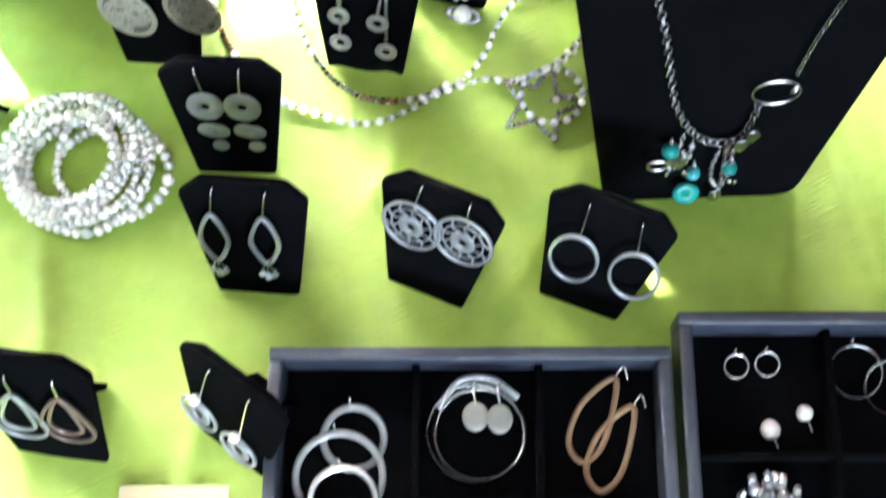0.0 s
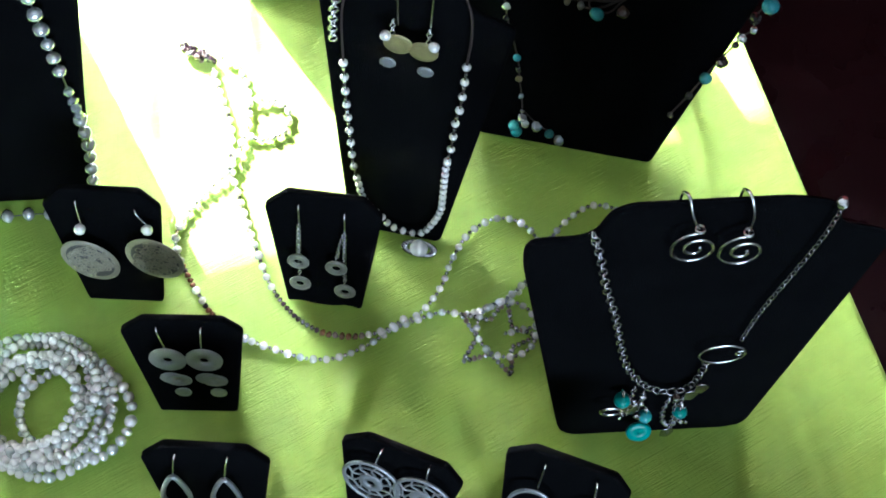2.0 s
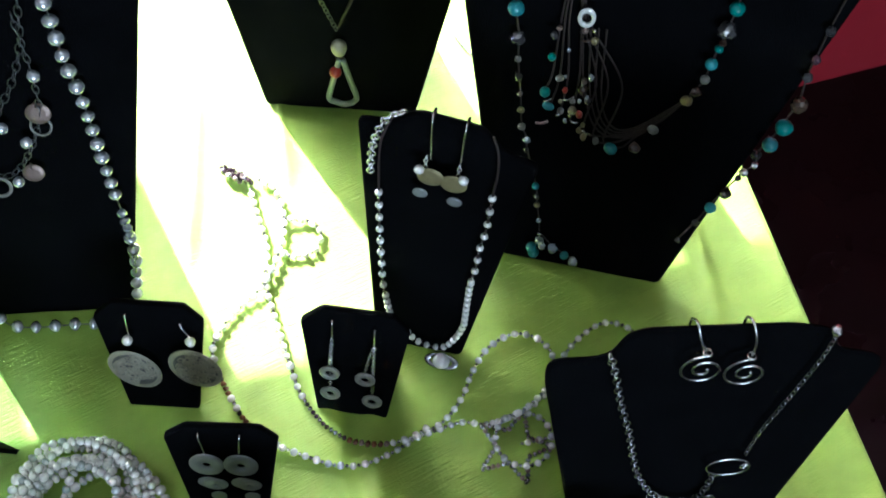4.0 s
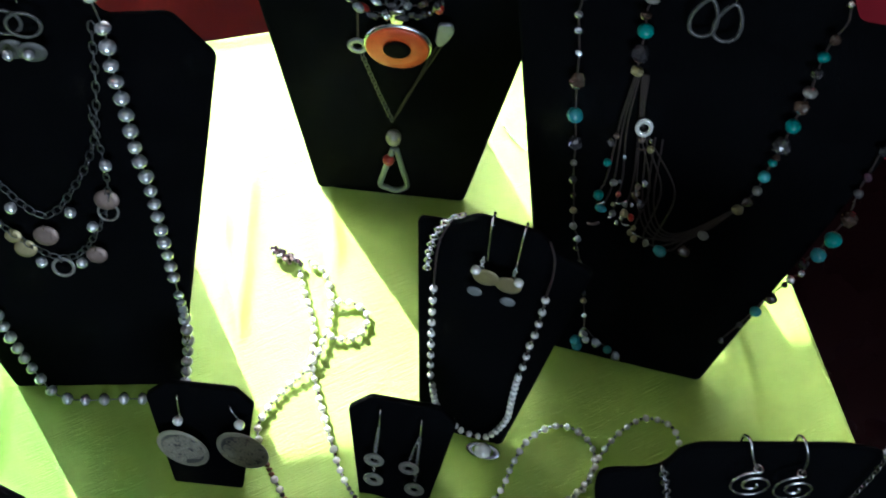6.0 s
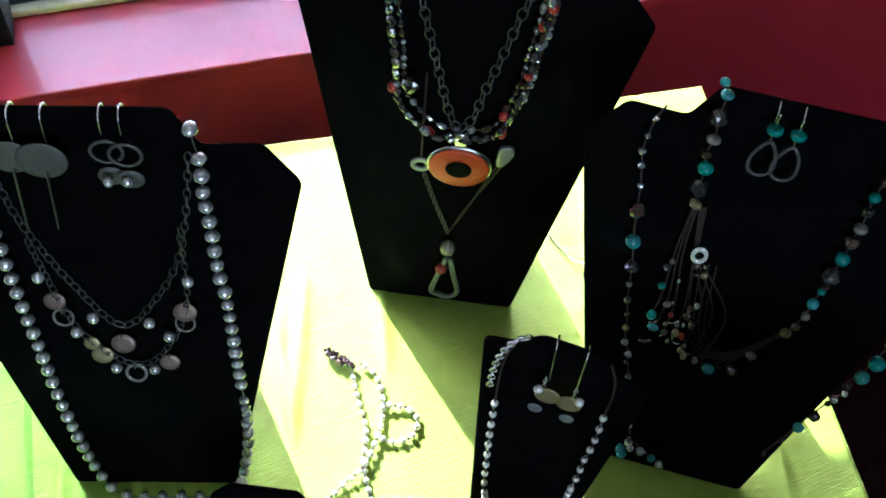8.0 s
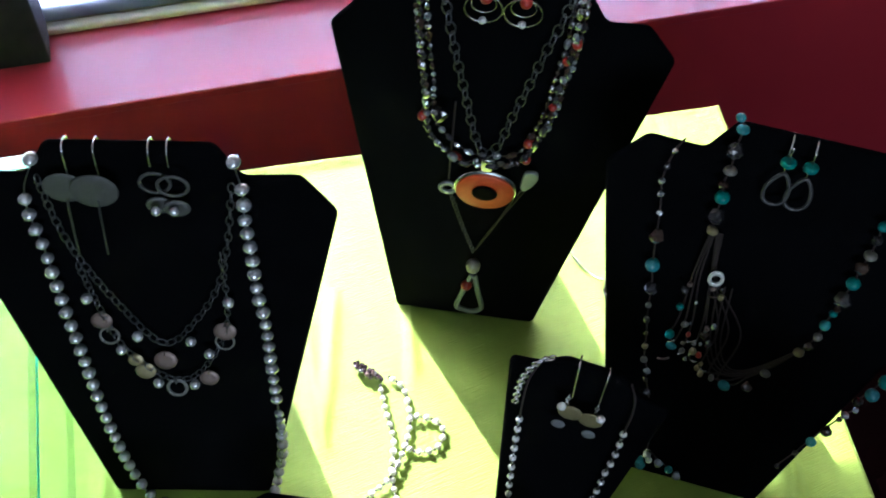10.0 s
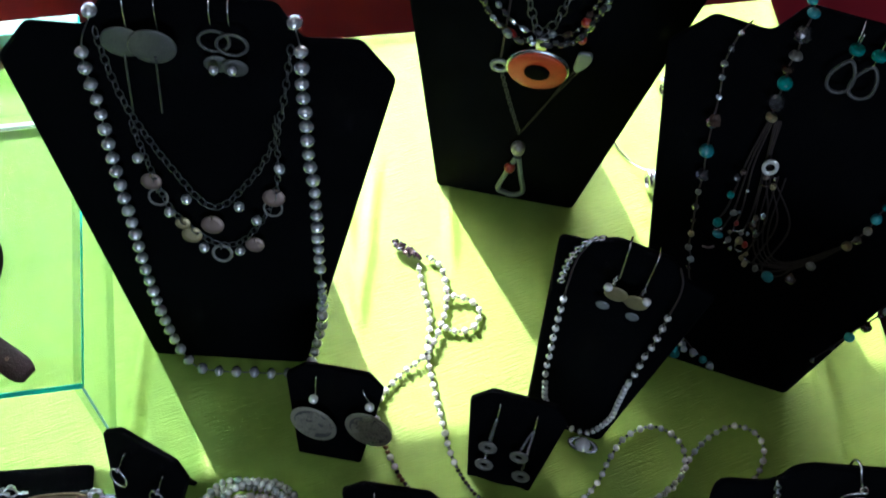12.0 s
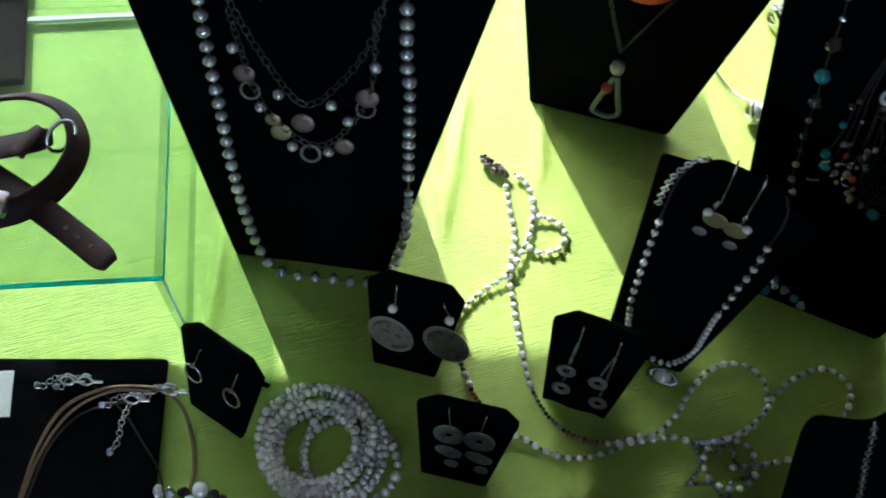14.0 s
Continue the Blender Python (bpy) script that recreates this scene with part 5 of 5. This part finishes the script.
def ribbon(ctrl, width, thick, turn):
    """A strap along ctrl; turn(s) tells how far it stands on its edge, 0 flat to 1 upright."""
    pts = smooth_path(ctrl, .0025)
    bm, rows = bmesh.new(), []
    n = len(pts)
    for i, p in enumerate(pts):
        d = (pts[min(i + 1, n - 1)] - pts[max(i - 1, 0)]).normalized()
        side = d.cross(UZ).normalized()
        a = turn(i / (n - 1)) * math.pi / 2
        W = side * math.cos(a) + UZ * math.sin(a)
        N = W.cross(d).normalized()
        w = width * (1 if i < n - 5 else math.sqrt(max(.05, 1 - ((i - n + 5) / 5) ** 2)))
        up = UZ * (math.sin(a) * width / 2)
        rows.append([bm.verts.new(p + up + W * (w / 2 * s) + N * (thick / 2 * t)) for s, t in ((-1, -.6), (-.94, -1), (.94, -1), (1, -.6), (1, .6), (.94, 1), (-.94, 1), (-1, .6))])
    for i in range(n - 1):
        for k in range(8):
            bm.faces.new((rows[i][k], rows[i][(k + 1) % 8], rows[i + 1][(k + 1) % 8], rows[i + 1][k]))
    bm.faces.new(rows[0]), bm.faces.new(rows[-1][::-1])
    return bm
ZG = RH + .002
belt = thing("leather_belt", I4, "coiled dark brown leather belt with a silver buckle on the glass", "belt")
part("strap", ribbon([Vector((-.37, .540, ZG)), Vector((-.362, .572, ZG)), Vector((-.338, .585, ZG)), Vector((-.318, .589, ZG)), Vector((-.298, .583, ZG)), Vector((-.285, .566, ZG)), Vector((-.284, .546, ZG)), Vector((-.292, .527, ZG)), Vector((-.310, .511, ZG)), Vector((-.345, .498, ZG))], .016, .0024, lambda s: .55), LEATHER, belt)
part("tail", ribbon([Vector((-.350, .542, ZG + .004)), Vector((-.322, .531, ZG + .004)), Vector((-.296, .520, ZG + .003)), Vector((-.270, .508, ZG)), Vector((-.244, .494, ZG))], .0165, .0024, lambda s: 0), LEATHER, belt)
part("strap", ribbon([Vector((-.352, .545, ZG + .008)), Vector((-.330, .549, ZG + .008)), Vector((-.312, .556, ZG + .009)), Vector((-.298, .562, ZG + .010))], .0165, .0026, lambda s: .1), LEATHER, belt)
part("keeper", ribbon([Vector((-.314, .545, ZG + .013)), Vector((-.310, .556, ZG + .014)), Vector((-.306, .566, ZG + .013))], .009, .0022, lambda s: 0), LEATHER, belt)
part("buckle", ring(bmesh.new(), Vector((-.293, .563, ZG + .012)), Vector((.5, .8, .2)).normalized(), Vector((-.4, .2, .9)).normalized(), .010, .008, .0014, 20), SILVER, belt, "bright silver ring buckle")
part("buckle", box(-.326, .506, ZG + .006, -.308, .522, ZG + .015, .003), SILVER, belt, "bright silver buckle plate")
for k in range(4):
    part("eyelet", ring(bmesh.new(), Vector((-.284 + .0085 * k, .5145 - .0042 * k, ZG + .0022)), UX, UY, .0010, .0010, .0003, 8, 4), TAN_CORD, belt)
bx = thing("velvet_pad", Matrix(), "small black velvet pad on the cloth under the glass", "display pad")
part("cushion", box(-.12, 0, .0026, 0, .10, .009, .003, 3), VELVET, bx)
part("base_board", box(-.119, .001, .0004, -.001, .099, .0024, .0006), VELVET_SIDE, bx)
bx.matrix_world = pose(-.382, .655, 0, 0, 0, 17)
tagged(bx, category="display pad")
sb = thing("sill_box", NORTH @ pose(-.440, .075, SILL_H + .0008), "black velvet covered box standing on the red window sill", "box")
part("body", slab([(-.10, 0), (0, 0), (.001, .14), (-.10, .14)], .045, .002, .002, lambda u, v, o: Vector((u, -o, v))), VELVET_SIDE, sb)
part("lid", slab([(-.10, .1406), (.003, .1406), (.003, .17), (-.10, .17)], .047, .002, .002, lambda u, v, o: Vector((u, -o - .001, v))), VELVET_SIDE, sb)

# ---- velvet pad with cord bracelets ----
PAD = pose(-.223, .475, 0, 0, 0, 11)
pad = thing("velvet_pad", Matrix(), "flat black velvet display pad", "display pad")
part("cushion", box(-.17, -.13, .0026, 0, 0, .009, .003, 3), VELVET, pad)
part("base_board", box(-.169, -.129, .0004, -.001, -.001, .0024, .0006), VELVET_SIDE, pad)
pad.matrix_world = PAD
tagged(pad, category="display pad")
ZP = .0112
def cord_bracelet(pts, mat, r, label, clasp):
    b = thing("cord_bracelet", I4, label, "bracelet", "cord bracelets")
    part("cord", wire([Vector(p) for p in pts], r), mat, b)
    cx, cy = clasp
    part("clasp", ring(bmesh.new(), Vector((cx, cy, ZP + .002)), UX, (UY + UZ * .4).normalized(), .0044, .0026, .0011, 14), SILVER, b)
    part("clasp_lever", wire([Vector((cx - .004, cy + .001, ZP + .002)), Vector((cx - .001, cy + .0040, ZP + .003)), Vector((cx + .003, cy + .0034, ZP + .002))], .0008), SILVER, b)
    for k in range(4):
        part("jump_ring", ring(bmesh.new(), Vector((cx - .0052 - .0028 * k, cy - .0008 * k * k + .001, ZP + .001)), UX, (UY + UZ * (1.0 if k % 2 else -.2)).normalized(), .0020, .0020, .0005, 10, 5), SILVER, b)
    bead(b, Vector((cx - .0168, cy - .007, ZP + .0015)), .0026, CRYSTAL, "drop", 1.2)
    part("crimp", wire([Vector((cx + .004, cy, ZP + .002)), Vector((cx + .011, cy + .0015, ZP + .001))], .0013), SILVER, b)
    return b
cord_bracelet([(-.284, .365, ZP), (-.284, .402, ZP), (-.276, .430, ZP + .001), (-.255, .446, ZP + .002), (-.232, .452, ZP + .002), (-.220, .452, ZP + .002)], TAN_CORD, .0012, "tan leather cord bracelet with a silver clasp", (-.216, .453))
cord_bracelet([(-.283, .365, ZP), (-.281, .400, ZP), (-.271, .428, ZP + .001), (-.250, .445, ZP + .003), (-.226, .450, ZP + .003)], TAN_CORD, .0009, "thin tan cord bracelet on the pad", (-.268, .449))
cord_bracelet([(-.280, .370, ZP), (-.277, .405, ZP), (-.265, .428, ZP), (-.246, .439, ZP), (-.236, .441, ZP)], CORD, .0007, "thin dark cord bracelet with a chain extender", (-.236, .443))
b = cord_bracelet([(-.214, .452, ZP), (-.204, .444, .008), (-.195, .428, .003), (-.189, .410, .002), (-.188, .392, .002)], TAN_CORD, .0013, "tan cord bracelet hanging over the pad", (-.214, .453))
b2 = cord_bracelet([(-.262, .447, ZP), (-.240, .435, ZP), (-.222, .418, ZP), (-.208, .404, ZP), (-.200, .388, .006)], CORD, .0006, "thin black cord bracelet across the pad", (-.279, .447))
ext = thing("chain_extender", I4, "short silver extender chain of a bracelet", "chain")
part("chain", chain_bm([Vector((-.237, .440, ZP)), Vector((-.2385, .428, ZP)), Vector((-.237, .416, ZP)), Vector((-.2395, .410, ZP))], .0042, .0036, .0007, UZ), SILVER, ext)
bead(ext, Vector((-.240, .409, ZP)), .0028, CRYSTAL)
pb = thing("beaded_bracelet", I4, "pearl and dark bead bracelet end on the cloth", "bracelet")
for k, (x, y, r, mat) in enumerate(((-.207, .392, .0045, PEARL), (-.199, .393, .0040, CRYSTAL), (-.191, .395, .0038, SEED), (-.181, .398, .0052, PEARL), (-.173, .397, .0035, STONE), (-.167, .395, .0036, SEED), (-.186, .390, .0040, PEARL), (-.176, .388, .0042, CRYSTAL), (-.190, .384, .0040, BROWN_STONE))):
    bead(pb, Vector((x, y, r + .0003)), r, mat, "bead", .9)
wc = part("white_card", box(-.045, -.022, .0094, 0, .008, .0104), PAPER, None, "white paper card lying on the black pad", smooth=False)
wc.matrix_world = pose(-.313, .440, 0.0, 0, 0, 14)
tagged(wc, category="card")

# ---- wire necklace with glass rings behind the turquoise stand ----
wr = thing("wire_necklace", I4, "thin steel wire necklace with clear ring beads on the cloth", "necklace")
part("wire", wire([Vector((.098, .766, .002)), Vector((.104, .757, .002)), Vector((.113, .747, .003)), Vector((.124, .738, .009)), Vector((.140, .738, .010)), Vector((.165, .760, .004)), Vector((.170, .80, .002)), Vector((.150, .825, .006)), Vector((.132, .815, .008))], .0007), OXIDE, wr)
for k in range(4):
    part("ring_bead", disc_bm(Vector((.124 + .0035 * k, .729 - .0006 * k, .0102)), Vector((.25, -.97, 0)).normalized(), UZ, .0088, .0092, .0026, .55), CRYSTAL if k % 2 else SILVER, wr)
for k in range(3):
    part("ring_bead", disc_bm(Vector((.134 + .004 * k, .812 + .003 * k, .0102)), Vector((.6, -.8, 0)).normalized(), UZ, .0088, .0092, .0026, .55), CRYSTAL if k % 2 else SILVER, wr)
